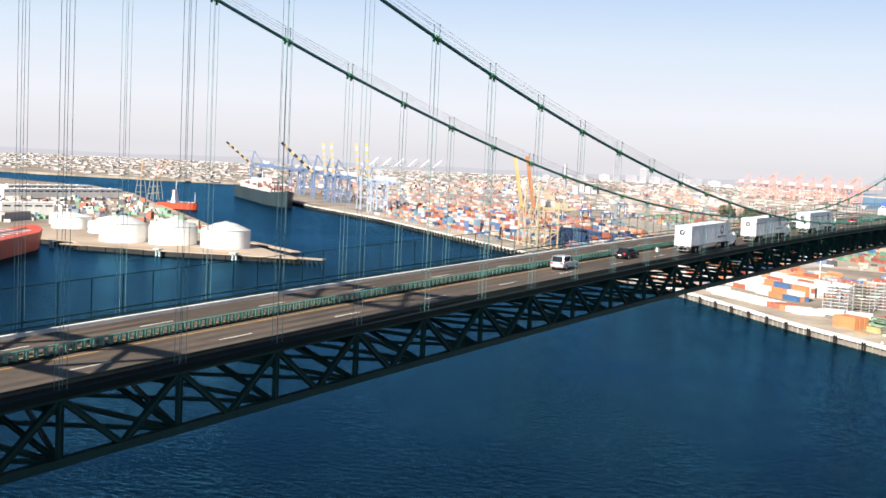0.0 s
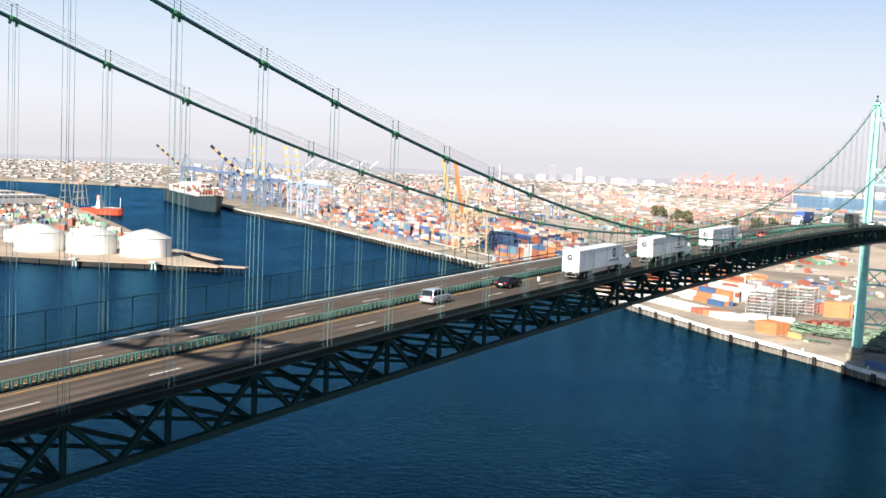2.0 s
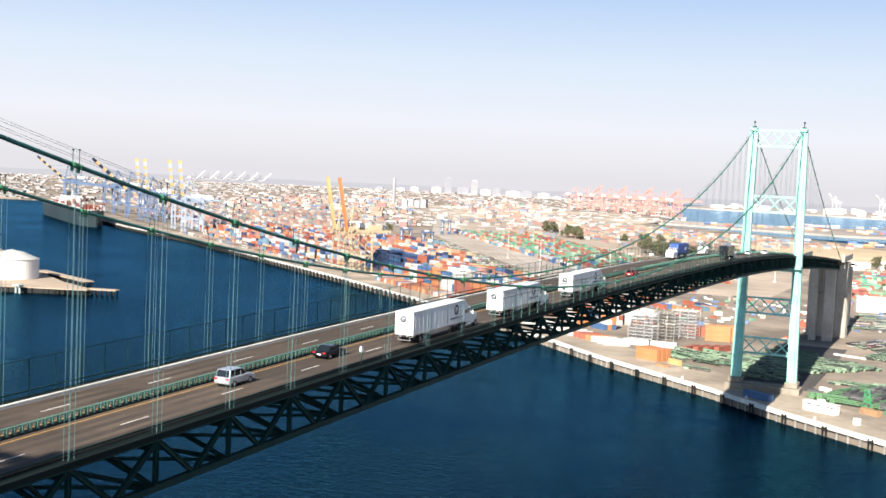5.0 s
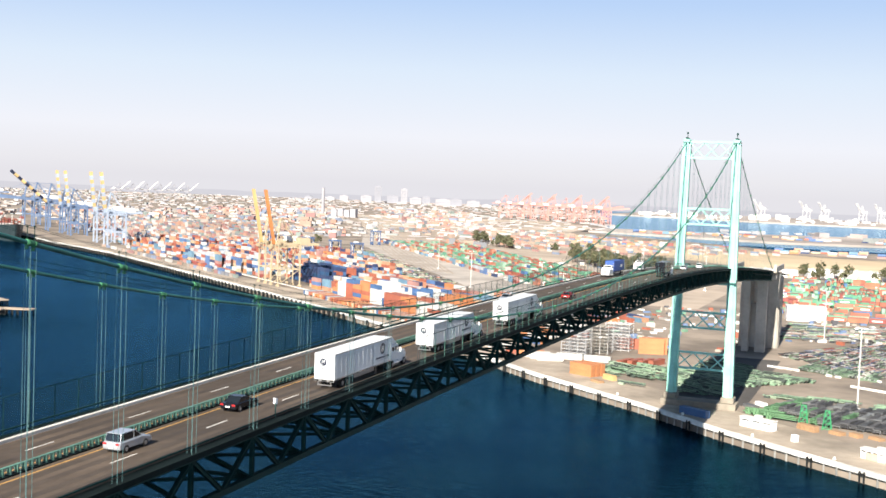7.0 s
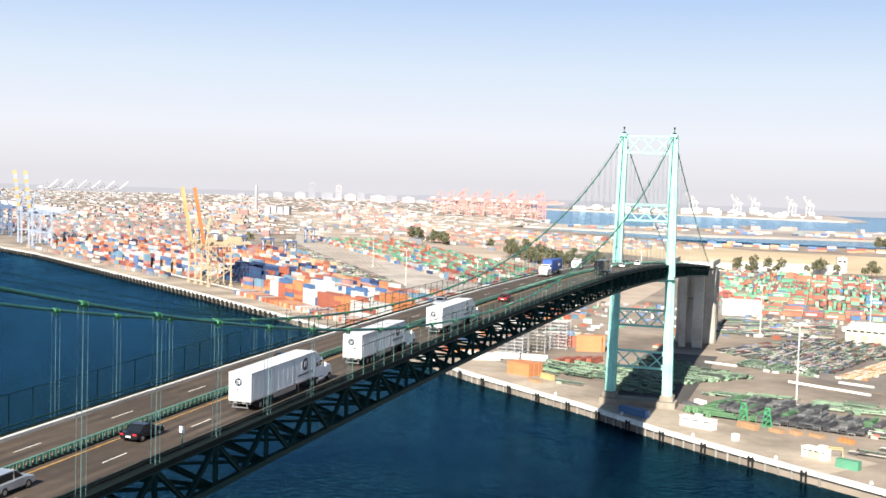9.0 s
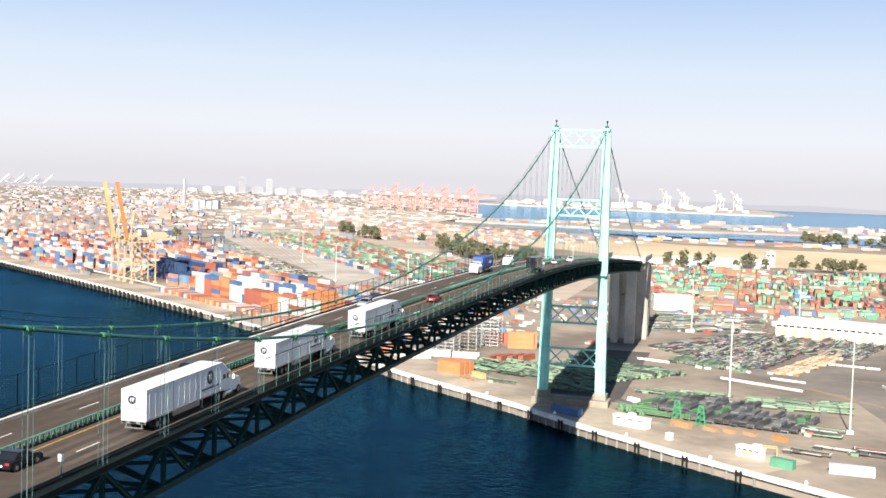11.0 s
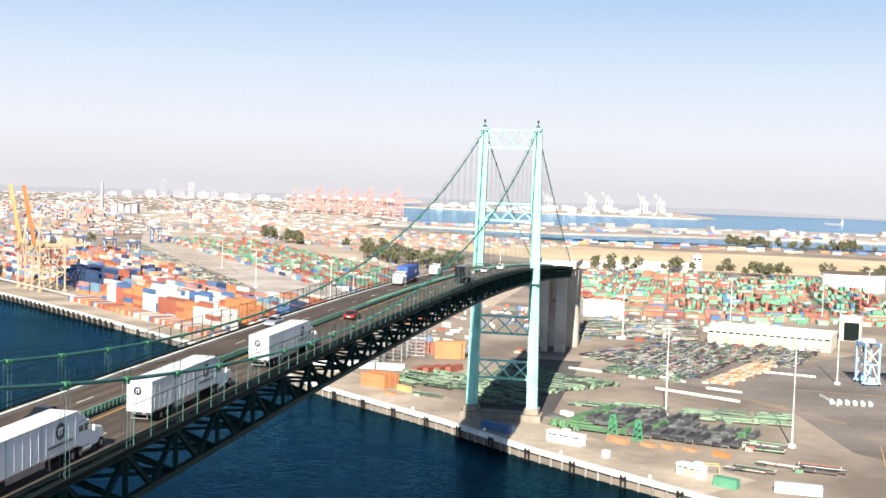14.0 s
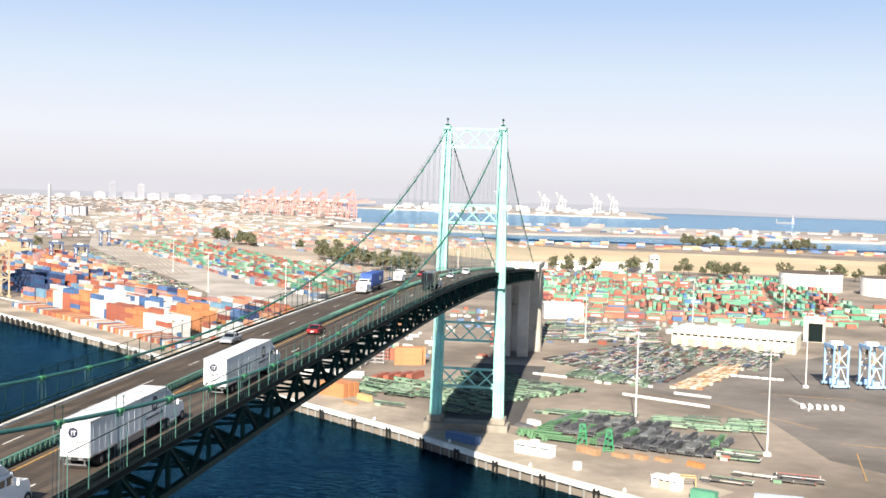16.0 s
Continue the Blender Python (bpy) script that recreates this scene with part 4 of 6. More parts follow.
for i, (x, y, a, w) in enumerate(along(EDGE, 9.0)):
    ob = new("quay_cap", CAP)
    ob.parent = quay
    ob.matrix_basis = Matrix.Translation((x - math.sin(a) * 0.45, y + math.cos(a) * 0.45, 3.45)) @ Matrix.Rotation(a, 4, "Z") @ Matrix.Diagonal((w - 0.12, 1.2, 1.5, 1))
# dark strip painted as the shaded void behind the piles
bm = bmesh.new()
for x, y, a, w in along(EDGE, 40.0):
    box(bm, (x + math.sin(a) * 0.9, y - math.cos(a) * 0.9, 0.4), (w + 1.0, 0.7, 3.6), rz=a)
link("quay_wall", bm, M_PILE, quay, "dark strip for the shaded void under the quay cap")
# pale round piles under the cap, dark timber fenders in front of every fourth
PILE = bpy.data.meshes.new("pile")
bm = bmesh.new()
rod(bm, (0, 0, -2.5), (0, 0, 2.72), 0.34, n=8)
bm.to_mesh(PILE), bm.free()
PILE.materials.append(M_PILEPALE)
FENDER = bpy.data.meshes.new("fender")
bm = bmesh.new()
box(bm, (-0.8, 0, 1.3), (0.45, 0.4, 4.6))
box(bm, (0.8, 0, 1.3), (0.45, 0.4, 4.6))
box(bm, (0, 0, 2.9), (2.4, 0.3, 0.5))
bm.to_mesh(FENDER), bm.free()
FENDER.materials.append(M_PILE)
for i, (x, y, a, w) in enumerate(along(EDGE[1:8], 4.4)):
    ob = new("pile", PILE)
    ob.parent = quay
    ob.location = (x - math.sin(a) * 0.45, y + math.cos(a) * 0.45, 0)
    if i % 4 == 1:
        ob = new("fender", FENDER)
        ob.parent = quay
        ob.matrix_basis = Matrix.Translation((x - math.sin(a) * 1.3, y + math.cos(a) * 1.3, 0)) @ Matrix.Rotation(a, 4, "Z")
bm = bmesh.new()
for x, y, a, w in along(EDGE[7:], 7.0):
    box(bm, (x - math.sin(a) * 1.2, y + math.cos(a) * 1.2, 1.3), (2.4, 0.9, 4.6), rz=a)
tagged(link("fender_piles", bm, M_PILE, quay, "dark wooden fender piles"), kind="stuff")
for i, (x, y, a, w) in enumerate(along(EDGE[:6], 26.0)):
    if i > 20:
        break
    bm = bmesh.new()
    box(bm, (0, 0, 0.3), (0.9, 0.9, 0.6))
    rod(bm, (0, 0, 0.5), (0, 0, 0.9), 0.35)
    ob = tagged(link("bollard", bm, M_QUAY), "white iron mooring bollard on the quay", "bollard", "quay bollards")
    ob.location = (x + math.sin(a) * 1.2, y - math.cos(a) * 1.2, 4.2)


# ---- containers ----
def container_mesh(material):
    bm = bmesh.new()
    box(bm, (0, 0, 1.3), (12.1, 2.36, 2.55))
    for s in (-1, 1):
        for k in range(9):
            box(bm, (-5.4 + k * 1.35, s * 1.19, 1.3), (0.75, 0.06, 2.2))
        box(bm, (0, s * 1.18, 2.53), (12.19, 0.1, 0.13))
        box(bm, (0, s * 1.18, 0.07), (12.19, 0.1, 0.14))
        box(bm, (s * 6.05, 0, 1.3), (0.1, 2.44, 2.59))
    me = bpy.data.meshes.new("container")
    bm.to_mesh(me)
    bm.free()
    me.materials.append(material)
    return me


BOX_A = container_mesh(M_BOX_A)
BOX_RED = container_mesh(mat("container_rust_red", RUST, 0.6, 0, 0.8, 0.15, 0.05))
BOX_BLUE = container_mesh(mat("container_blue", BLUE, 0.6, 0, 0.8, 0.15, 0.05))
BOX_WHITE = container_mesh(mat("container_white", WHITE, 0.6, 0, 0.8, 0.1, 0.05))
BOX_GREEN = container_mesh(mat("container_green", GREEN, 0.6, 0, 0.8, 0.12, 0.05))
BOX_ORANGE = container_mesh(mat("container_orange", ORANGE, 0.6, 0, 0.8, 0.12, 0.05))
BOX_PALE = container_mesh(mat("container_pale_blue", (0.52, 0.58, 0.68), 0.6, 0, 0.8, 0.1, 0.05))


def container(me, x, y, a, z=4.0, label="steel shipping container on the quay", group="quay containers"):
    ob = new("shipping_container", me)
    ob.matrix_basis = Matrix.Translation((x, y, z)) @ Matrix.Rotation(a, 4, "Z")
    return tagged(ob, label, "container", group)


U = Vector((-0.775, 0.632))
N = Vector((0.632, 0.775))
O = Vector((-166.0, 358.0))
A_U = math.atan2(U.y, U.x)


def yard(a, b):
    p = O + U * a + N * b
    return p.x, p.y


rng = random.Random(11)
# comb of boxes side by side behind the quay
k = 0
a = -8.0
while a < 205 and k < 72:
    x, y = yard(a, 20.5 + a * 0.025 + rng.uniform(-0.5, 0.5))
    container(BOX_A, x, y, A_U + math.pi / 2, label="single shipping container parked square to the quay")
    a += 2.95
    k += 1
# stacks next to them; those further back are joined by colour
behind = {}
for a0, b0, rows, hmax, me in (
        (194, 41, 4, 3, BOX_ORANGE), (181, 39, 5, 5, BOX_WHITE), (168, 39, 6, 5, BOX_RED), (155, 38, 6, 5, BOX_ORANGE),
        (142, 38, 6, 5, BOX_ORANGE), (129, 38, 5, 6, BOX_WHITE), (116, 42, 5, 6, BOX_WHITE), (103, 35, 4, 4, BOX_RED),
        (90, 34, 4, 4, BOX_RED), (77, 33, 4, 4, BOX_ORANGE), (64, 31, 4, 4, BOX_ORANGE), (51, 30, 5, 5, BOX_WHITE),
        (38, 30, 5, 4, BOX_WHITE), (103, 58, 6, 5, BOX_WHITE), (90, 58, 6, 4, BOX_WHITE), (77, 57, 5, 4, BOX_ORANGE),
        (64, 56, 5, 5, BOX_ORANGE), (51, 55, 4, 4, BOX_ORANGE), (129, 61, 3, 4, BOX_BLUE), (142, 62, 4, 4, BOX_RED)):
    for r in range(rows):
        x, y = yard(a0, b0 + r * 2.6)
        for h in range(rng.randint(max(1, hmax - 1), hmax)):
            use = me if rng.random() < 0.8 else rng.choice((BOX_A, BOX_BLUE, BOX_RED))
            if b0 > 50 or a0 > 120:
                behind.setdefault(use.name, []).append((x, y, 4.0 + h * 2.6, A_U))
            else:
                container(use, x, y, A_U, 4.0 + h * 2.6, "shipping container in a tall stack", "stacked containers")


def stack_field(name, spots, material, label, length=12.1):
    """Many boxes in one mesh, from (x, y, z, turn)."""
    sx, sy, sz = length / 2, 1.2, 2.55
    verts, faces = [], []
    for x, y, z, a in spots:
        c, s, o = math.cos(a), math.sin(a), len(verts)
        for dz in (0, sz):
            for dx, dy in ((-sx, -sy), (sx, -sy), (sx, sy), (-sx, sy)):
                verts.append((x + dx * c - dy * s, y + dx * s + dy * c, z + dz))
        faces += [(o + i, o + j, o + k, o + l) for i, j, k, l in ((3, 2, 1, 0), (4, 5, 6, 7), (0, 1, 5, 4), (1, 2, 6, 5), (2, 3, 7, 6), (3, 0, 4, 7))]
    me = bpy.data.meshes.new(name)
    me.from_pydata(verts, [], faces)
    me.materials.append(material)
    return tagged(new(name, me), label, "containers", kind="stuff")


for me in (BOX_A, BOX_BLUE, BOX_RED, BOX_WHITE, BOX_ORANGE):
    if me.name in behind:
        stack_field("container_stacks", behind[me.name], me.materials[0], "tall stacks of shipping containers behind the front row")


def rows_of(a0, a1, b0, b1, hmax, fill=0.9, pitch=2.75, aisle=0, place=yard, turn=A_U, pa=12.9):
    out = []
    b, r = b0, 0
    while b < b1:
        a = a0
        h0 = rng.randint(1, hmax)
        while a < a1:
            if rng.random() < fill:
                h0 = min(hmax, max(1, h0 + rng.choice((-1, 0, 0, 1))))
                x, y = place(a, b)
                for h in range(h0):
                    out.append((x, y, 4.0 + h * 2.6, turn))
            a += pa
        r += 1
        b += pitch if not aisle or r % aisle else pitch + 9
    return out


# the haul road and the rail yard beside it stay clear of stacks
V = Vector((-0.57, 0.822))
VN = Vector((0.822, 0.57))
L0 = Vector((-224.0, 701.0))


def lane(a, b):
    p = L0 + V * a + VN * b
    return p.x, p.y


def off_road(spots, west=-84.0):
    out = []
    for s in spots:
        d = Vector((s[0], s[1])) - L0
        if d.dot(V) < -100 or d.dot(V) > 900 or d.dot(VN) < west or d.dot(VN) > 170:
            out.append(s)
    return out


spots = rows_of(150, 215, 62, 100, 5, 0.9) + rows_of(30, 200, 84, 116, 4, 0.75, aisle=6) + rows_of(20, 200, 120, 170, 1, 0.4, pitch=5.5)
stack_field("container_stacks", off_road(spots), M_STACK_A, "tall stacks of red, orange, blue and white containers")
spots = rows_of(262, 318, 58, 90, 5, 0.95)
stack_field("container_stacks", spots, M_STACK_N, "tall stacks of dark navy containers")
spots = rows_of(-30, 30, 44, 84, 3, 0.6)
stack_field("container_stacks", spots, M_STACK_W, "stacks of white and orange containers")
spots = rows_of(334, 780, 38, 235, 4, 0.62, aisle=4) + rows_of(340, 700, 24, 31, 1, 0.35, pitch=4, pa=8) + rows_of(210, 330, 100, 215, 1, 0.5, pitch=5, aisle=5) + rows_of(212, 258, 44, 90, 3, 0.5, aisle=3)
spots = off_road(spots)
cols = [(x, y) for x, y, z, _ in spots if z < 4.1]
short = {c for c in cols if rng.random() < 0.45}
stack_field("container_yard", [p for p in spots if (p[0], p[1]) not in short], M_STACK_A, "wide yard of mixed shipping containers")
stack_field("container_yard", [p for p in spots if (p[0], p[1]) in short], M_STACK_A, "yard of short mixed shipping containers", 6.1)
for b0, b1, w, m in ((9, 3, 0.7, M_TRACK), (24, 18, 0.7, M_TRACK), (33, 29, 1.1, M_QUAY)):
    bm = bmesh.new()
    bar(bm, (*yard(212, b0), 4.1), (*yard(640, b1), 4.1), w, 0.14 if m is M_TRACK else 0.8)
    tagged(link("trim_kerb" if m is M_QUAY else "trim_rail", bm, m), "long pale concrete kerb along the quay road" if m is M_QUAY else "crane rail let into the quay apron", "kerb" if m is M_QUAY else "rail", kind="structure")
# single boxes along the quay
spots = []
for k in range(46):
    if rng.random() < 0.7:
        spots.append((*yard(330 + k * 8.2, 16 - k * 0.3), 4.0, A_U))
stack_field("container_rows", spots, M_FARBOX, "line of single containers along the quay track", 6.1)
spots = rows_of(780, 1250, 60, 420, 4, 0.42, aisle=4) + rows_of(620, 1200, 420, 900, 2, 0.12, aisle=4)
stack_field("container_yard", off_road(spots, -130.0), M_FARBOX, "far yard of mixed shipping containers")

# long rows beside the haul road
spots = rows_of(-60, 620, 16, 118, 1, 0.72, pitch=6.2, aisle=3, place=lane, turn=math.atan2(V.y, V.x)) + rows_of(-20, 520, 30, 110, 2, 0.3, pitch=21.6, place=lane, turn=math.atan2(V.y, V.x))
stack_field("container_rows", spots, M_STACK_G, "long single rows of green and red containers on wheels")
spots = rows_of(-10, 300, 2, 8, 2, 0.75, pitch=7, place=lane, turn=math.atan2(V.y, V.x)) + rows_of(330, 640, 0, 14, 1, 0.6, pitch=6, place=lane, turn=math.atan2(V.y, V.x)) + rows_of(160, 560, -135, -95, 1, 0.35, pitch=5, place=lane, turn=math.atan2(V.y, V.x))
stack_field("container_rows", spots, M_STACK_A, "rows of red and white containers beside the road")


def plain(a, b):
    return a, b


spots = rows_of(-8, 196, 588, 640, 1, 0.6, pitch=5.5, place=plain, turn=0.1)
for bx in range(9):
    for by in range(8):
        x0, y0 = -20 + bx * 26, 644 + by * 40 + rng.uniform(-4, 4)
        if rng.random() < 0.45:
            spots += rows_of(x0, x0 + 22, y0, y0 + 30, 2, 0.6, pitch=3.4, place=plain, turn=0.1 + rng.uniform(-0.06, 0.06))
        else:
            spots += rows_of(x0, x0 + 22, y0, y0 + 30, rng.choice((1, 2, 2)), 0.62, pitch=13.0, place=plain, turn=0.1 + math.pi / 2, pa=2.9)
spots += rows_of(214, 330, 600, 720, 2, 0.4, pitch=5, aisle=4, place=plain, turn=0.1)
rng.shuffle(spots)
verts, faces = [], []
for x, y, z, a in spots[::2]:
    if abs(a - 0.1) < 0.2 and rng.random() < 0.5:
        c, q, o = math.cos(a), math.sin(a), len(verts)
        lo, hi = (-1.5, 4.5) if rng.random() < 0.6 else (-4.5, 2.0)
        for dx, dy, dz in itertools.product((lo, hi), (-1.24, -1.19), (0.85, 1.75)):
            verts.append((x + dx * c - dy * q, y + dx * q + dy * c, z + dz))
        faces += [(o + i, o + j, o + k, o + l) for i, j, k, l in ((0, 4, 5, 1), (0, 1, 3, 2), (4, 6, 7, 5), (1, 5, 7, 3), (0, 2, 6, 4), (2, 3, 7, 6))]
me = bpy.data.meshes.new("lettering_bars")
me.from_pydata(verts, [], faces)
me.materials.append(M_WHITE)
tagged(new("lettering_bars", me), "pale bars of far lettering on container sides", "lettering", kind="stuff")
stack_field("container_yard", spots[::2], M_STACK_G, "yard full of green, red and blue containers")
stack_field("container_yard", spots[1::2], M_STACK_G, "yard full of short green and red containers", 6.1)
# containers far out on the spit and beyond the sand
spots = rows_of(-420, 900, 2060, 2200, 2, 0.28, pitch=30, place=plain, turn=0.1) + rows_of(-420, 700, 1510, 1600, 2, 0.3, pitch=26, place=plain, turn=0.05)
stack_field("container_rows", spots, M_STACK_A, "far rows of rust red containers")

# boxes round the tower foot
container(BOX_BLUE, 1.6, 208.6, radians(-33), label="blue shipping container with a pale mark beside the tower")
container(BOX_GREEN, 71.5, 157.5, radians(-26), label="bright green container on the quay").scale = (0.55, 1, 1)
container(BOX_PALE, 90.0, 156.5, radians(-4), label="pale blue container near the quay edge")
for k in range(4):
    container(BOX_RED, -46.5 + k * 4.2, 313 + k * 2.9, radians(75), label="rust red container in a short row behind the tower", group="containers behind the tower")
for j in range(2):
    container(BOX_RED, -57, 370, radians(-3), 4.0 + 2.6 * j, "rust red container in a low stack", "containers behind the tower")
for j in range(3):
    for k in range(2):
        container(BOX_ORANGE, -43.5 + k * 1.0, 357 + k * 2.6, radians(14), 4.0 + 2.6 * j, "orange container in a square stack", "containers behind the tower")
for k in range(3):
    for j in range(2):
        container(BOX_ORANGE, -56 + k * 1.5, 273 + k * 2.55, radians(62) - math.pi / 2, 4.0 + 2.6 * j, "orange container in a stack by the quay", "orange stack")
for k in range(2):
    container(BOX_WHITE, -73 + k * 13, 315.5 + k * 0.6, radians(3), label="white container below the racks", group="containers behind the tower")
for k in range(16):
    x, y = yard(-22 - k * 5.2, 14)
    container(rng.choice((BOX_WHITE, BOX_ORANGE, BOX_RED, BOX_WHITE)), x, y, A_U + math.pi / 2 - 0.5, label="single container parked along the quay")
for k in range(3):
    for m in range(3):
        for j in range(rng.randint(1, 3)):
            x, y = yard(-20 - m * 13, 40 + k * 2.7)
            container(rng.choice((BOX_ORANGE, BOX_BLUE, BOX_ORANGE, BOX_WHITE)), x, y, A_U, 4.0 + 2.6 * j, "container in a mixed stack by the bridge", "orange stack")


# ---- trailer chassis ----
def chassis_mesh(material, simple=False):
    bm = bmesh.new()
    for s in (-1, 1):
        box(bm, (0, s * 0.42, 0.95), (12.0, 0.42, 0.34))
    for x in (-5.9, 5.9):
        box(bm, (x, 0, 0.98), (0.26, 2.2, 0.26))
    for x in (-2, 2):
        box(bm, (x, 0, 0.93), (0.2, 1.3, 0.2))
    if not simple:
        for x in (-4.6, -3.5):
            for s in (-1, 1):
                rod(bm, (x, s * 0.7, 0.5), (x, s * 1.15, 0.5), 0.5, n=8)
    me = bpy.data.meshes.new("trailer_chassis")
    bm.to_mesh(me)
    bm.free()
    me.materials.append(material)
    return me


CH = chassis_mesh(M_CHASSIS)
CH_G = chassis_mesh(M_CHGREEN)
ang = math.atan2(-0.66, 0.75)
LIE = radians(73)
ux, uy = math.cos(LIE), math.sin(LIE)
for (xa, ya), (xb, yb), n in (((41, 213.2), (75.5, 205.2), 14), ((24, 228), (81, 218), 22), ((28, 242.5), (62, 236.5), 13)):
    for k in range(n):
        f = k / (n - 1)
        tall = rng.choice((2, 3, 3, 4))
        green = rng.random() < (0.28 if f < 0.5 else 0.06)
        for h in range(tall):
            off = 6.2 + rng.uniform(-0.5, 0.5)
            ob = new("trailer_chassis", CH_G if green else CH)
            ob.matrix_basis = Matrix.Translation((xa + (xb - xa) * f + ux * off, ya + (yb - ya) * f + uy * off, 4.0 + 0.58 * h)) @ Matrix.Rotation(LIE + rng.uniform(-0.03, 0.03), 4, "Z")
            tagged(ob, "green steel container chassis stacked in a row" if green else "dark steel container chassis stacked in a row", "chassis", "stacked chassis")
for x, y, a, n in ((26, 219, 5, 4), (23, 222.5, 8, 3), (30, 216.5, 3, 3)):
    for h in range(n):
        ob = new("trailer_chassis", CH_G)
        ob.matrix_basis = Matrix.Translation((x + rng.uniform(-0.6, 0.6), y, 4.0 + 0.58 * h)) @ Matrix.Rotation(radians(a - 20), 4, "Z")
        tagged(ob, "green steel container chassis lying beside the dark rows", "chassis", "stacked chassis")


def chassis_field(name, spots, material, label):
    verts, faces = [], []

    def add(cx, cy, cz, sx, sy, sz, c, s, x, y, z):
        o = len(verts)
        for dz in (-sz / 2, sz / 2):
            for dx, dy in ((-sx / 2, -sy / 2), (sx / 2, -sy / 2), (sx / 2, sy / 2), (-sx / 2, sy / 2)):
                px, py = cx + dx, cy + dy
                verts.append((x + px * c - py * s, y + px * s + py * c, z + cz + dz))
        faces.extend((o + i, o + j, o + k, o + l) for i, j, k, l in ((3, 2, 1, 0), (4, 5, 6, 7), (0, 1, 5, 4), (1, 2, 6, 5), (2, 3, 7, 6), (3, 0, 4, 7)))
    for x, y, z, a in spots:
        c, s = math.cos(a), math.sin(a)
        for q in (-0.5, 0.5):
            add(0, q, 0.95, 12, 0.2, 0.34, c, s, x, y, z)
        for q in (-5.8, 0, 5.8):
            add(q, 0, 1.0, 0.25, 2.3, 0.25, c, s, x, y, z)
        add(-4.2, 0, 0.5, 2.2, 2.3, 0.9, c, s, x, y, z)
    me = bpy.data.meshes.new(name)
    me.from_pydata(verts, [], faces)
    me.materials.append(material)
    return tagged(new(name, me), label, "chassis", kind="stuff")


def scatter_rows(x0, x1, y0, y1, dx, dy, a, skip=0.15, hmax=2):
    out = []
    y = y0
    while y < y1:
        x = x0
        while x < x1:
            if rng.random() > skip:
                for h in range(rng.randint(1, hmax)):
                    out.append((x + rng.uniform(-2.2, 2.2), y + rng.uniform(-0.9, 0.9), 4.0 + 0.62 * h, a + rng.uniform(-0.09, 0.09)))
            x += dx
        y += dy
    return out


M_CHGF = mat("chassis_green_field", GREEN, 0.65, 0, 1, 0.25, 0.0, island=True, ramp=[(0.14, 0.23, 0.15), (0.19, 0.29, 0.19), (0.05, 0.065, 0.055), (0.27, 0.35, 0.25), (0.08, 0.11, 0.085)])


def lay(p, q, depth, step, a, gap, skip=0.1, hmax=2):
    """Rows of chassis that lie at the angle a, side by side along p to q, one row behind the other."""
    out, d = [], Vector(q) - Vector(p)
    c, q2 = math.cos(a), math.sin(a)
    k = 0.0
    while k < depth:
        for j in range(int(d.length / step)):
            if rng.random() > skip:
                e = Vector(p) + d * (j * step / d.length)
                for h in range(rng.randint(1, hmax)):
                    off = k + 6 + rng.uniform(-1.2, 1.2)
                    out.append((e.x + c * off, e.y + q2 * off, 4.0 + 0.6 * h, a + rng.uniform(-0.05, 0.05)))
        k += gap
    return out


BACK = radians(73)
chassis_field("chassis_rows", scatter_rows(-46, -14, 278, 312, 13.0, 3.0, -0.5, 0.08, 3) + lay((12, 284), (40, 316), 26, 2.7, radians(166), 12.6, 0.05, 3) + lay((20, 262), (48, 268), 8, 3.0, radians(-12), 13, 0.1, 2), M_CHGF, "rows of green painted container chassis")
chassis_field("chassis_rows", scatter_rows(-34, -22, 258, 264, 12.0, 3.2, ang + 0.5, 0.0, 1) + scatter_rows(-10, 10, 252, 340, 12.0, 3.2, ang + 0.1, 0.15, 3) + scatter_rows(66, 92, 248, 266, 12.6, 2.8, -0.1, 0.08, 2), M_CHGF, "loose green chassis beside the lamp post")
M_TIMBER = mat("tan_chassis", TAN, 0.8, 0, 1, 0.2, 0.0, island=True, ramp=[(0.52, 0.32, 0.17), (0.62, 0.50, 0.36), (0.44, 0.24, 0.12), (0.66, 0.60, 0.52)])
chassis_field("chassis_rows", lay((70, 331), (84, 330), 76, 2.6, radians(70), 12.6, 0.05, 1), M_TIMBER, "tan and orange flat chassis in a row")
chassis_field("chassis_rows", lay((27, 345), (62, 328), 12, 2.5, BACK, 12.6, 0.05, 3), M_CHGF, "front row of green chassis with pale lamps")
chassis_field("chassis_field", lay((31, 358), (70, 342), 104, 2.05, BACK, 12.2, 0.08, 3), M_CHFIELD, "crowded field of parked mixed chassis")
chassis_field("chassis_field", lay((84, 402), (114, 390), 50, 2.2, BACK, 12.4, 0.1, 3), M_CHFIELD, "field of parked chassis beside the warehouse")
chassis_field("chassis_field", lay((14, 386), (30, 374), 80, 2.2, radians(62), 12.6, 0.1, 2) + scatter_rows(12, 64, 466, 545, 12.8, 2.7, 0.2, 0.12, 2), M_CHFIELD, "far field of parked mixed chassis")
verts, faces = [], []
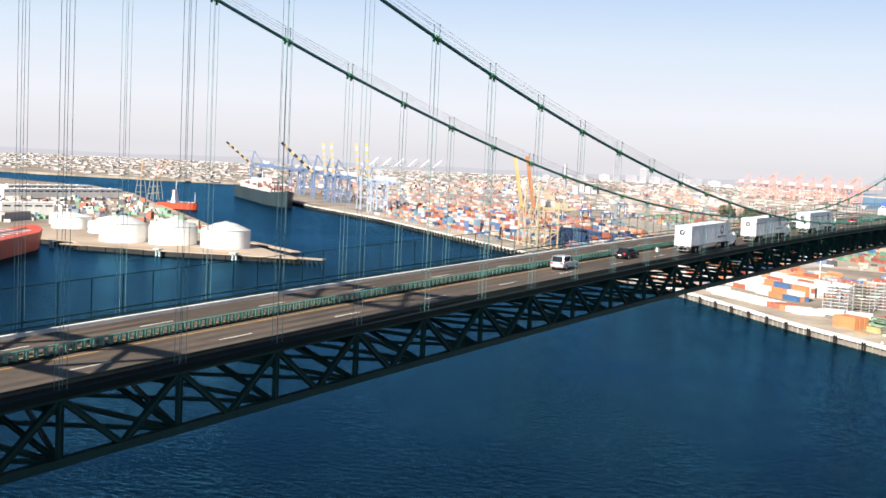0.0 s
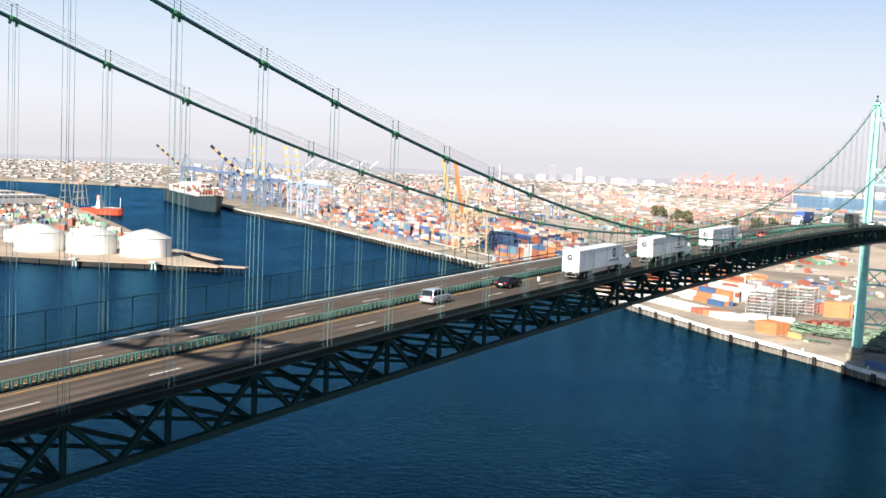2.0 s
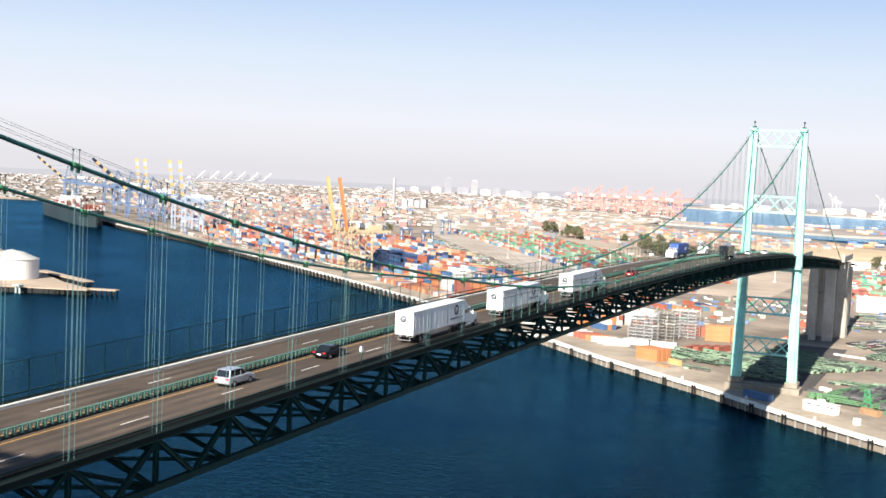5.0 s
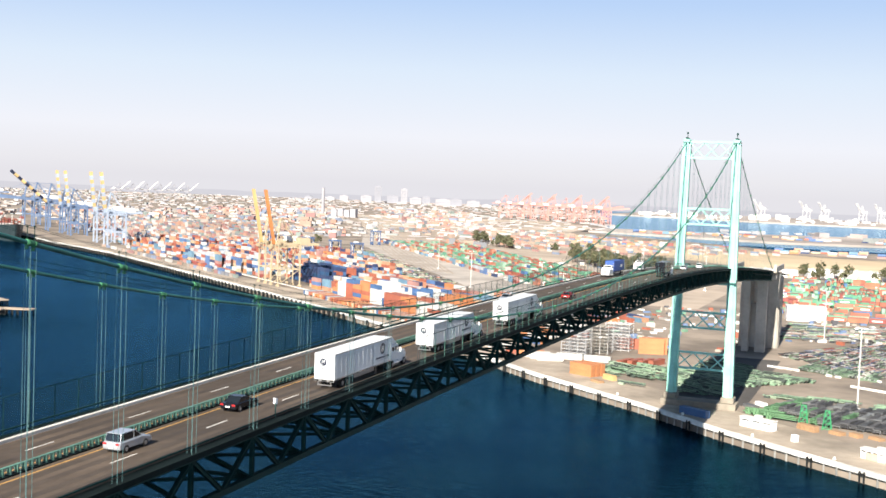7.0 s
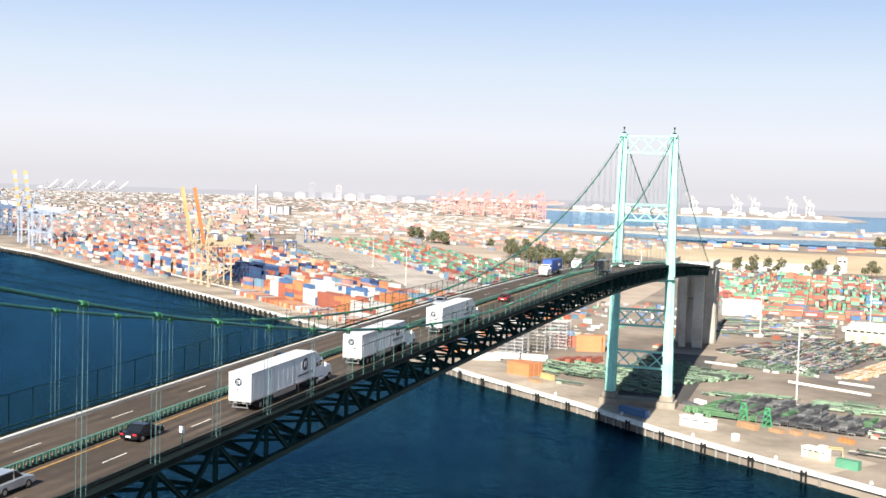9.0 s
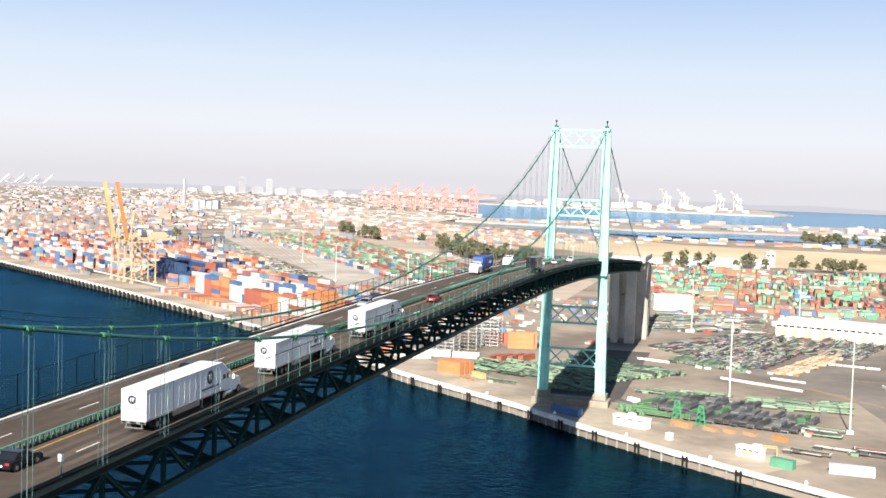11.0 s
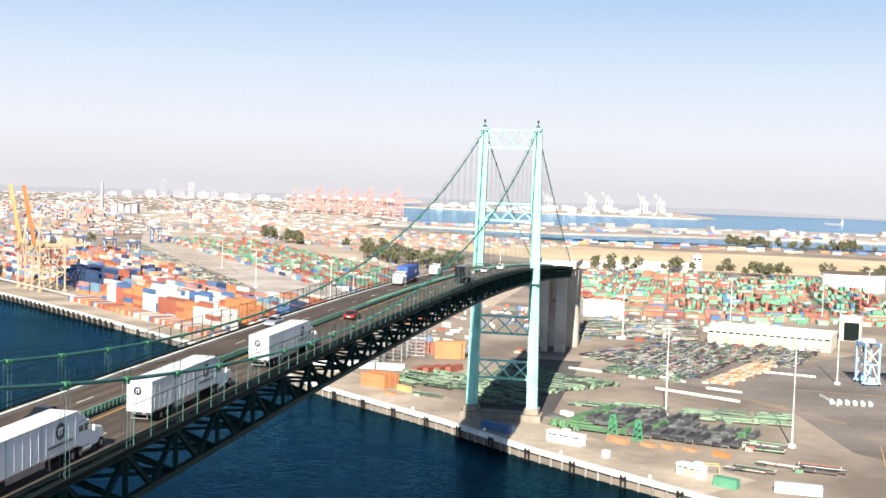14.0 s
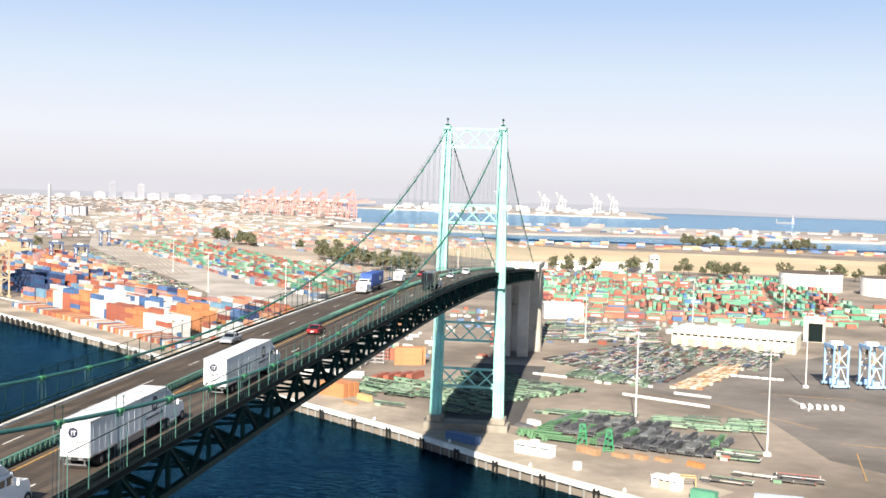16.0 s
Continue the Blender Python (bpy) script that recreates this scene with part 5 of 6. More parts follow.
for x, y, z, a in lay((27, 345), (62, 328), 60, 2.5, BACK, 12.8, 0.1, 2):
    for dx in (-6.1, 6.1):
        for dy in (-0.8, 0.8):
            cx, cy, o = x + dx * math.cos(a) - dy * math.sin(a), y + dx * math.sin(a) + dy * math.cos(a), len(verts)
            for ddx, ddy, ddz in itertools.product((-0.22, 0.22), (-0.22, 0.22), (0.8, 1.2)):
                verts.append((cx + ddx, cy + ddy, z + ddz))
            faces += [(o + i, o + j, o + k, o + l) for i, j, k, l in ((0, 4, 5, 1), (0, 1, 3, 2), (4, 6, 7, 5), (1, 5, 7, 3), (0, 2, 6, 4), (2, 3, 7, 6))]
me = bpy.data.meshes.new("chassis_end_plates")
me.from_pydata(verts, [], faces)
me.materials.append(M_RACK)
tagged(new("chassis_end_plates", me), "small pale end plates of parked chassis", "plates", kind="stuff")
chassis_field("chassis_field", scatter_rows(86, 92, 205, 214, 13, 4.0, ang + 0.5, 0.0, 2) + scatter_rows(86, 104, 181, 190, 13, 5, -0.25, 0.1, 2) + scatter_rows(78, 84, 176, 179, 13, 5, -0.3, 0.0, 2), M_CHFIELD, "a few rusty chassis lying on the asphalt")
chassis_field("chassis_field", [(*lane(rng.uniform(-20, 420), rng.uniform(-84, -52)), 4.0, math.atan2(V.y, V.x) + 0.9) for _ in range(300)], M_CHFIELD, "parked chassis beside the haul road")
# tall racks of upended chassis
for i in range(3):
    rack = thing("chassis_rack", (-73 + i * 6.5, 326 + i * 17, 4), "tall grey blue rack of stacked chassis frames", "rack", "chassis racks")
    bm = bmesh.new()
    for h in range(9):
        for k in range(4):
            box(bm, (0, -4 + k * 2.6, 0.6 + h * 1.6), (12, 0.14, 0.24))
            box(bm, (-4 + k * 2.6, 0, 0.9 + h * 1.6), (0.14, 10, 0.16))
    link("frames", bm, (M_RACK, M_DERRICK, M_RACK)[i], rack)
    for x in (-5.8, -2, 2, 5.8):
        for yy in (-4.8, 4.8):
            bm = bmesh.new()
            box(bm, (x, yy, 7.2), (0.22, 0.22, 14.4))
            link("post", bm, M_RACK, rack)


# ---- sheds, poles and things on the quay ----
M_DOOR = mat("roller_door_tan", (0.46, 0.39, 0.28), 0.7, 0, 1.0, 0.15, 0.1)


def shed(name, x, y, a, size, label, wall=None, roof=None, doors=0, windows=0):
    L, W, Hh = size
    t = thing(name, Matrix.Translation((x, y, 4.0)) @ Matrix.Rotation(a, 4, "Z"), label, "building")
    bm = bmesh.new()
    box(bm, (0, 0, Hh / 2), (L, W, Hh))
    link("wall", bm, wall or M_WHITE, t)
    bm = bmesh.new()
    box(bm, (0, 0, Hh + 0.12), (L + 0.5, W + 0.5, 0.24))
    for k in range(max(1, int(L / 14))):
        box(bm, (-L / 2 + 6 + k * 14, W * 0.1, Hh + 0.7), (2.2, 1.8, 1.0))
    link("roof", bm, roof or M_ROOF, t)
    for k in range(doors):
        bm = bmesh.new()
        box(bm, (-L / 2 + (k + 0.5) * L / doors, -W / 2 - 0.02, min(4, Hh * 0.7) / 2), (min(4.2, L / doors * 0.6), 0.08, min(4, Hh * 0.7)))
        link("door", bm, M_DOOR, t, "tan roller door")
    for k in range(windows):
        bm = bmesh.new()
        box(bm, (-L / 2 + (k + 0.5) * L / windows, -W / 2 - 0.03, Hh * 0.76), (L / windows * 0.7, 0.08, Hh * 0.11))
        link("window", bm, M_GLASS, t)
    return t


shed("white_shed", 24.8, 197.5, radians(-26), (12.4, 3, 3.2), "long low white shed on the quay", windows=3)
shed("site_office", 62.5, 167.5, radians(-33), (8, 3, 3.0), "small white site office cabin", windows=4, doors=1)
shed("warehouse", 108, 476, radians(-13), (62, 30, 8), "long cream warehouse with roller doors", M_CREAM, None, 9, 18)
bay = shed("tall_bay", 153, 515, radians(-13), (11, 9, 13), "tall cream workshop bay, its open mouth a dark panel", M_CREAM)
# flat dark panel stands in for the shade inside the open bay
bm = bmesh.new()
box(bm, (0.5, -4.52, 5.2), (8, 0.1, 10))
link("doorway", bm, M_DARK, bay, "dark panel for the shade inside the doorway")
shed("white_depot", 12, 578, radians(10), (24, 16, 9), "low white depot building", M_WHITE)
shed("long_white_hall", 28, 1022, radians(12), (96, 26, 8), "long low white hall beyond the container yard", M_WHITE, None, 5, 0)
shed("long_white_hall", -52, 1000, radians(12), (50, 20, 7), "long white hall beside trees", M_WHITE, None, 3, 0)
shed("low_block", 78, 1062, radians(8), (9, 9, 15), "small pale block with rows of windows", M_ROOF, None, 0, 2)
for k, (x, y, L, hh, tn) in enumerate(((-1012, 633, 157, 10, 86), (-776, 400, 46, 11, 75), (-1120, 700, 120, 9, 86))):
    shed("terminal_building", x, y, radians(tn), (L, 16, hh), "pale terminal building with rows of dark windows", M_ROOF, M_WHITE, 0, int(L / 8))

bm = bmesh.new()
for x in (-3, 3):
    for yy in (-1.2, 1.2):
        bar(bm, (x, yy, 0), (x, yy, 3.0), 0.22)
    bar(bm, (x, -1.2, 3), (x, 1.2, 3), 0.22)
for yy in (-1.2, 1.2):
    bar(bm, (-3, yy, 3), (3, yy, 3), 0.25)
ob = tagged(link("yellow_frame", bm, M_YELLOW), "yellow steel spreader frame beside the office", "frame")
ob.location = (67, 170, 4)
for k, (x, y) in enumerate(((38.1, 215), (46.3, 208.5))):
    bm = bmesh.new()
    for dx in (-1.2, 1.2):
        for dy in (-1.2, 1.2):
            bar(bm, (dx * 1.25, dy * 1.25, 0), (dx * 0.55, dy * 0.55, 6.6), 0.22)
    for z in (0.4, 2.4, 4.4, 6.4):
        w = 1.5 - 0.127 * z
        for dx in (-w, w):
            bar(bm, (dx, -w, z), (dx, w, z), 0.18)
            bar(bm, (-w, dx, z), (w, dx, z), 0.18)
            if z < 6:
                bar(bm, (dx, -w, z), (dx * 0.83, w * 0.83, z + 2), 0.14)
                bar(bm, (-w, dx, z), (w * 0.83, dx * 0.83, z + 2), 0.14)
    ob = tagged(link("green_frame", bm, mat("bright_green_steel", (0.05, 0.30, 0.13), 0.5)), "bright green steel rack tower among chassis", "frame", "green frames")
    ob.location = (x, y, 4)
for k, (x, y, m, s) in enumerate(((40.5, 203.5, M_WOOD, (8, 2.5, 2)), (71.5, 194.5, M_ORANGE, (5.5, 1.6, 1.4)), (50, 201.5, M_WOOD, (5, 3, 1.2)), (56, 200.5, M_WOOD, (4, 2.6, 1.3)), (62.5, 199.5, M_WOOD, (5, 2.6, 1.0)), (-43, 268, M_YELLOW, (7, 2.2, 2.2)), (-46, 259, M_WOOD, (6, 3, 1.0)), (38, 182, M_WHITE, (1.8, 1.8, 2.2)), (18, 236, M_METAL, (6, 3, 1.2)), (21, 242, M_WHITE, (5, 2, 1.5)))):
    n = max(2, int(s[0] / 1.6))
    t = thing("cargo_pile", Matrix.Translation((x, y, 4)) @ Matrix.Rotation(ang, 4, "Z"), "low pile of crates lying on the asphalt", "cargo", "cargo piles")
    for j in range(n):
        for h in range(2):
            bm = bmesh.new()
            box(bm, (-s[0] / 2 + (j + 0.5) * s[0] / n, rng.uniform(-0.1, 0.1), s[2] * (0.25 + 0.5 * h)), (s[0] / n - 0.12, s[1] - 0.1 * h, s[2] / 2 - 0.02))
            link("crate", bm, m, t)
for k in range(6):
    bm = bmesh.new()
    rod(bm, (0, -1.4, 0.9), (0, 1.4, 0.9), 0.85, n=12)
    box(bm, (0, 0, 0.2), (1.4, 2.4, 0.4))
    ob = tagged(link("white_drum", bm, M_WHITE), "white drum lying on the asphalt", "drum", "white drums")
    ob.location = (116.5 + k * 2.8, 302, 4)
for p, q in (((50, 309.6), (82, 291)), ((70, 318), (84, 312)), ((12, 349), (27, 343)), ((38, 336), (46, 332)), ((118, 296), (114, 318)), ((96, 372), (118, 366)), ((40, 350), (62, 330))):
    bm = bmesh.new()
    d = Vector(q) - Vector(p)
    n = int(d.length / 3)
    for j in range(n):
        c = Vector(p) + d * (j + 0.5) / n
        box(bm, (c.x, c.y, 4.45), (2.8, 0.6, 0.9), rz=math.atan2(d.y, d.x))
    tagged(link("road_barrier", bm, M_QUAY), "row of white concrete barrier blocks", "barrier", "yard barriers")


def lamp_mast(x, y, h, label):
    t = thing("lamp_mast", (x, y, 4.0), label, "lamp", "yard lamps")
    bm = bmesh.new()
    box(bm, (0, 0, 0.5), (2.2, 2.2, 1.0))
    bevelled(bm, 0.1)
    link("base", bm, M_QUAY, t)
    bm = bmesh.new()
    rod(bm, (0, 0, 1), (0, 0, h), 0.28, 0.16, n=10)
    link("pole", bm, M_QUAY, t)
    bm = bmesh.new()
    bar(bm, (-2.2, 0, h), (2.2, 0, h), 0.16)
    bar(bm, (0, -1.4, h), (0, 1.4, h), 0.16)
    link("crossarm", bm, M_QUAY, t)
    for k in (-2.1, -1.2, 1.2, 2.1):
        bm = bmesh.new()
        box(bm, (k, 0, h - 0.2), (0.6, 0.5, 0.3))
        link("floodlight", bm, M_WHITE, t)
    return t


for x, y in ((54.6, 252), (93.8, 215.5), (124.7, 351), (30, 470), (90, 560), (150, 620), (190, 700), (-120, 470), (-240, 640), (-330, 800), (-160, 560), (-80, 760), (-160, 900)):
    lamp_mast(x, y, 31 if y < 400 else 28, "tall grey floodlight mast on a white base")


# ---- gantries and cranes ----
M_GANTRY = mat("yard_gantry_blue", (0.07, 0.12, 0.24), 0.55, 0, 0.4, 0.15, 0.05)


def gantry(x, y, a):
    t = thing("yard_gantry", Matrix.Translation((x, y, 4)) @ Matrix.Rotation(a, 4, "Z"), "pale blue rubber tyred gantry crane", "crane", "yard gantries")
    for s in (-1, 1):
        for dx in (-3, 3):
            bm = bmesh.new()
            bar(bm, (dx, s * 5, 0.8), (dx, s * 5, 17), 0.8)
            link("leg", bm, M_RTG, t)
        bm = bmesh.new()
        bar(bm, (-4, s * 5, 1.2), (4, s * 5, 1.2), 1.0)
        bar(bm, (-3, s * 5, 9), (3, s * 5, 9), 0.5)
        link("sill_beam", bm, M_RTG, t)
        bm = bmesh.new()
        bar(bm, (-3, s * 5, 9), (3, s * 5, 16), 0.3)
        bar(bm, (3, s * 5, 9), (-3, s * 5, 16), 0.3)
        bar(bm, (-3, s * 5, 2), (0, s * 5, 9), 0.3)
        bar(bm, (3, s * 5, 2), (0, s * 5, 9), 0.3)
        link("cross_brace", bm, M_WHITE, t)
        bm = bmesh.new()
        box(bm, (0, s * 5, 2.6), (3.2, 1.6, 1.8))
        bevelled(bm, 0.1)
        link("power_unit", bm, M_RTG, t)
        for dx in (-3.3, 3.3):
            wheel(t, dx, s * 5, 0.7, 0.6)
    for dx in (-3, 3):
        bm = bmesh.new()
        bar(bm, (dx, -6, 17.3), (dx, 6, 17.3), 1.0, 1.4)
        link("girder", bm, M_RTG, t)
    bm = bmesh.new()
    box(bm, (0, 1, 18.4), (5, 3, 1.6))
    link("trolley", bm, M_WHITE, t)
    bm = bmesh.new()
    box(bm, (0, 3.2, 14.6), (2.2, 2.0, 2.2))
    bevelled(bm, 0.12)
    link("cabin", bm, M_GLASS, t)
    bm = bmesh.new()
    box(bm, (0, -0.5, 11.0), (2.4, 6.0, 0.5))
    for dx in (-0.9, 0.9):
        for yy in (-2.5, 1.5):
            rod(bm, (dx, yy, 11.2), (dx, yy, 17.6), 0.06, n=5)
    link("spreader", bm, M_YELLOW, t)
    return t


gantry(137.5, 357, 0.2)
gantry(152, 359, 0.2)
for x, y in ((-511, 885), (-468, 862), (-430, 834), (-556, 905), (-600, 950), (-540, 1118)):
    g = gantry(x, y, A_U)
    for o in g.children:
        if o.data.materials[0] is M_RTG:
            o.data.materials[0] = M_GANTRY
    g["label"] = "blue yard gantry crane between container stacks"


def quay_crane(x, y, a, frame_m, boom_m, boom_deg, scale=1.0, striped=None, label="tall ship to shore quay crane", group="quay cranes", k=1.0, gap=2.6, braces=False, L=40.0):
    """A ship-to-shore gantry: its water side is +y before the turn."""
    t = thing("quay_crane", Matrix.Translation((x, y, 4)) @ Matrix.Rotation(a, 4, "Z") @ Matrix.Scale(scale, 4), label, "crane", group)
    for dx in (-9, 9):
        for yy in (-9, 9):
            bm = bmesh.new()
            bar(bm, (dx * 0.8, yy, 0.8), (dx * 0.8, yy, 36 if yy > 0 else 34), 0.9 * k)
            link("leg", bm, frame_m, t)
            bm = bmesh.new()
            box(bm, (dx * 0.8, yy, 0.7), (4.5, 1.2, 1.4))
            link("bogie", bm, frame_m, t)
        bm = bmesh.new()
        bar(bm, (dx * 0.8, -9, 13), (dx * 0.8, 9, 13), 0.75 * k)
        bar(bm, (dx * 0.8, -9, 30), (dx * 0.8, 9, 30), 0.75 * k)
        bar(bm, (dx * 0.8, -9, 13), (dx * 0.8, 9, 30), 0.5 * k)
        link("side_frame", bm, frame_m, t)
    for yy in (-9, 9):
        for z in (13, 33):
            bm = bmesh.new()
            bar(bm, (-7.2, yy, z), (7.2, yy, z), 0.8 * k)
            link("portal_beam", bm, frame_m, t)
    for dx in (-3, 3):
        bm = bmesh.new()
        bar(bm, (dx, -26, 32), (dx, 10, 32), 1.0, 1.8)
        link("girder", bm, frame_m, t)
    bm = bmesh.new()
    box(bm, (0, -14, 35), (7, 9, 4))
    link("machine_house", bm, M_WHITE if boom_m is not M_ORANGE else frame_m, t)
    if braces:
        for yy in (-9, 9):
            for s in (-1, 1):
                bm = bmesh.new()
                bar(bm, (s * 7.2, yy, 13), (0, yy, 33), 0.55)
                link("brace", bm, frame_m, t)
        for dx in (-7.2, 7.2):
            bm = bmesh.new()
            bar(bm, (dx, 9, 1), (dx, -9, 13), 0.5)
            bar(bm, (dx, -9, 30), (dx * 0.4, -26, 32), 0.5)
            link("brace", bm, frame_m, t)
        bm = bmesh.new()
        for j in range(5):
            box(bm, (7.9, -8 + j * 3.2, 6 + j * 5.4), (0.9, 2.4, 0.25))
        box(bm, (6.2, 10.5, 29.5), (2.4, 2.4, 2.6))
        link("stair_landing", bm, frame_m, t)
    # A-frame and boom
    bm = bmesh.new()
    for dx in (-3, 3):
        bar(bm, (dx, 9, 33), (dx * 0.5, 5, 52), 0.8)
        bar(bm, (dx, -9, 33), (dx * 0.5, 5, 52), 0.5)
    link("apex_frame", bm, frame_m, t)
    c, s = math.cos(radians(boom_deg)), math.sin(radians(boom_deg))
    n = 10
    for dx in (-gap, gap):
        for j in range(n):
            bm = bmesh.new()
            p0, p1 = j * L / n, (j + 1) * L / n
            bar(bm, (dx, 10 + p0 * c, 32 + p0 * s), (dx, 10 + p1 * c, 32 + p1 * s), 1.2 * k, 1.7 * k)
            link("boom_section", bm, striped if striped and j % 2 else boom_m, t)
    bm = bmesh.new()
    for j in range(1, 9):
        p = j * L / 9
        bar(bm, (-gap, 10 + p * c, 32 + p * s), (gap, 10 + p * c, 32 + p * s), 0.5)
    link("boom_ties", bm, boom_m, t)
    bm = bmesh.new()
    bar(bm, (0, 5, 52), (0, 10 + L * 0.6 * c, 32 + L * 0.6 * s), 0.25)
    bar(bm, (0, 5, 52), (0, -24, 33), 0.25)
    link("stay", bm, frame_m, t)
    return t


turn = math.atan2(-N.y, -N.x) - math.pi / 2
quay_crane(*yard(288, 30), turn, M_PALEY, M_YELLOW, 79, 0.95, label="yellow quay crane with its boom raised", gap=1.1, braces=True, L=42.0)
quay_crane(*yard(263, 30), turn, M_PALEY, M_ORANGE, 79, 0.95, label="yellow quay crane with a raised orange boom", gap=1.1, braces=True, L=42.0)
for a in (962, 914, 780, 732):
    quay_crane(*yard(a, 22), turn, M_BLUEC if a > 900 else M_PALEBLUE, M_PALEBLUE, 83, 1.08, M_YELLOW, "blue quay crane with a raised banded boom", "blue quay cranes", k=1.5, gap=1.5, braces=True)
for a, deg, m, st in ((1015, 41, M_YELLOW, M_LOGO), (1110, 4, M_BLUEC, None), (1180, 6, M_BLUEC, None), (1560, 40, M_YELLOW, M_LOGO)):
    quay_crane(*yard(a, 16), turn, M_BLUEC, m, deg, 1.16, st, "blue quay crane with a lowered boom" if st is None else "blue quay crane with a slanting banded boom", "blue quay cranes", k=1.6, gap=1.8, L=50.0)
for k in range(6):
    quay_crane(-2095 + 30 * k, 2680 + 26 * k, radians(-72), M_FACADE, M_WHITEC, 42, 0.9, None, "far white quay crane with a raised boom", "white quay cranes")
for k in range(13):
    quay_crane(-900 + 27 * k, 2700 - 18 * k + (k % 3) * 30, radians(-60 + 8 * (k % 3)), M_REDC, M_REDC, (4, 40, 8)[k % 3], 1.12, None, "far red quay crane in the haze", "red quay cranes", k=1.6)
for k, (x, y) in enumerate(((-250, 4180), (-190, 4230), (-60, 4200), (0, 4230), (-400, 4100))):
    quay_crane(x, y, radians(150), M_WHITEC, M_WHITEC, 45, 1.15, None, "far white quay crane across the water", "outer pier cranes")


# ---- tank terminal and ships ----
def tank(x, y, r, h, z=3.0, dome=0.12, label="large white cylindrical storage tank", m=None):
    t = thing("storage_tank", (x, y, z), label, "tank", "storage tanks")
    bm = bmesh.new()
    rod(bm, (0, 0, 0), (0, 0, h), r, n=48)
    link("shell", bm, M_TANK, t, smooth=False)
    bm = bmesh.new()
    rod(bm, (0, 0, h), (0, 0, h + r * dome), r, r * 0.45, n=48)
    rod(bm, (0, 0, h + r * dome), (0, 0, h + r * dome * 1.4), r * 0.45, 0.3, n=48)
    link("roof", bm, m or M_ROOF, t)
    bm = bmesh.new()
    rod(bm, (0, 0, h - 0.4), (0, 0, h), r + 0.15, n=48)
    link("rim_band", bm, M_METAL, t)
    bm = bmesh.new()
    for k in range(9):
        an = -2.3 + k * 0.11
        box(bm, ((r + 0.5) * math.cos(an), (r + 0.5) * math.sin(an), h * (k + 0.5) / 9), (1.3, 1.3, 0.2), rz=an)
    link("stair", bm, M_METAL, t)
    return t


tank(-546, 302.5, 15.8, 12.5, 3.0, 0.24, m=M_DOME)
tank(-515, 319, 16.2, 12.5, 3.0, 0.24, m=M_DOME)
tank(-479, 332, 16.5, 12.0, 3.0, 0.24, m=M_DOME)
for x, y, r, h in ((-655, 350, 15, 9), (-632, 372, 14, 8), (-610, 340, 10, 8), (-690, 372, 12, 8)):
    tank(x, y, r, h, label="low white storage tank on the terminal")
tank(205, 880, 26, 15, 4, 0.02, "huge pale open topped oil tank", M_BARK)
tank(262, 850, 22, 15, 4, 0.02, "huge pale open topped oil tank", M_BARK)
for p, q in (((-547, 252), (-399, 312)), ((-500, 380), (-430, 347)), ((-404, 316), (-386, 322))):
    pier = thing("timber_jetty", (0, 0, 0), "low brown timber jetty on piles", "jetty", "jetties")
    d = Vector(q) - Vector(p)
    a = math.atan2(d.y, d.x)
    n = int(d.length / 6)
    bm = bmesh.new()
    c = (Vector(p) + Vector(q)) / 2
    box(bm, (c.x, c.y, 3.0), (d.length, 7, 0.7), rz=a)
    bevelled(bm, 0.15)
    link("planking", bm, M_TERMINAL, pier)
    bm = bmesh.new()
    for j in range(n * 2):
        c = Vector(p) + d * (j + 0.5) / (n * 2)
        for s in (-3, 3):
            rod(bm, (c.x - s * math.sin(a), c.y + s * math.cos(a), -2), (c.x - s * math.sin(a), c.y + s * math.cos(a), 3), 0.45, n=6)
    tagged(link("piles", bm, M_PILE, pier), kind="stuff")


wall_line = [(-640, 262), (-590, 263), (-556, 268), (-535, 256), (-470, 275), (-399, 314)]
bm = bmesh.new()
for x, y, a, w in along(wall_line, 12.0):
    box(bm, (x + math.sin(a) * 1.2, y - math.cos(a) * 1.2, 1.0), (w + 0.6, 1.2, 3.6), rz=a)
    box(bm, (x + math.sin(a) * 2.2, y - math.cos(a) * 2.2, 0.8), (0.8, 0.8, 4.2), rz=a)
tagged(link("sea_wall", bm, M_PILE), "dark timber sea wall of the tank terminal", "wall", kind="structure")
for x, y in ((-598, 257), (-552, 248), (-476, 268), (-432, 290)):
    d = thing("mooring_dolphin", (x, y, 0), "pale teal mooring dolphin beside the sea wall", "dolphin", "mooring dolphins")
    bm = bmesh.new()
    box(bm, (0, 0, 4.6), (5.0, 4.0, 1.0))
    bevelled(bm, 0.15)
    link("cap", bm, M_DOLPHIN, d)
    for dx in (-1.6, 1.6):
        bm = bmesh.new()
        rod(bm, (dx, 0, -2), (dx * 0.8, 0, 4.2), 0.6, n=8)
        link("pile", bm, M_DOLPHIN, d)


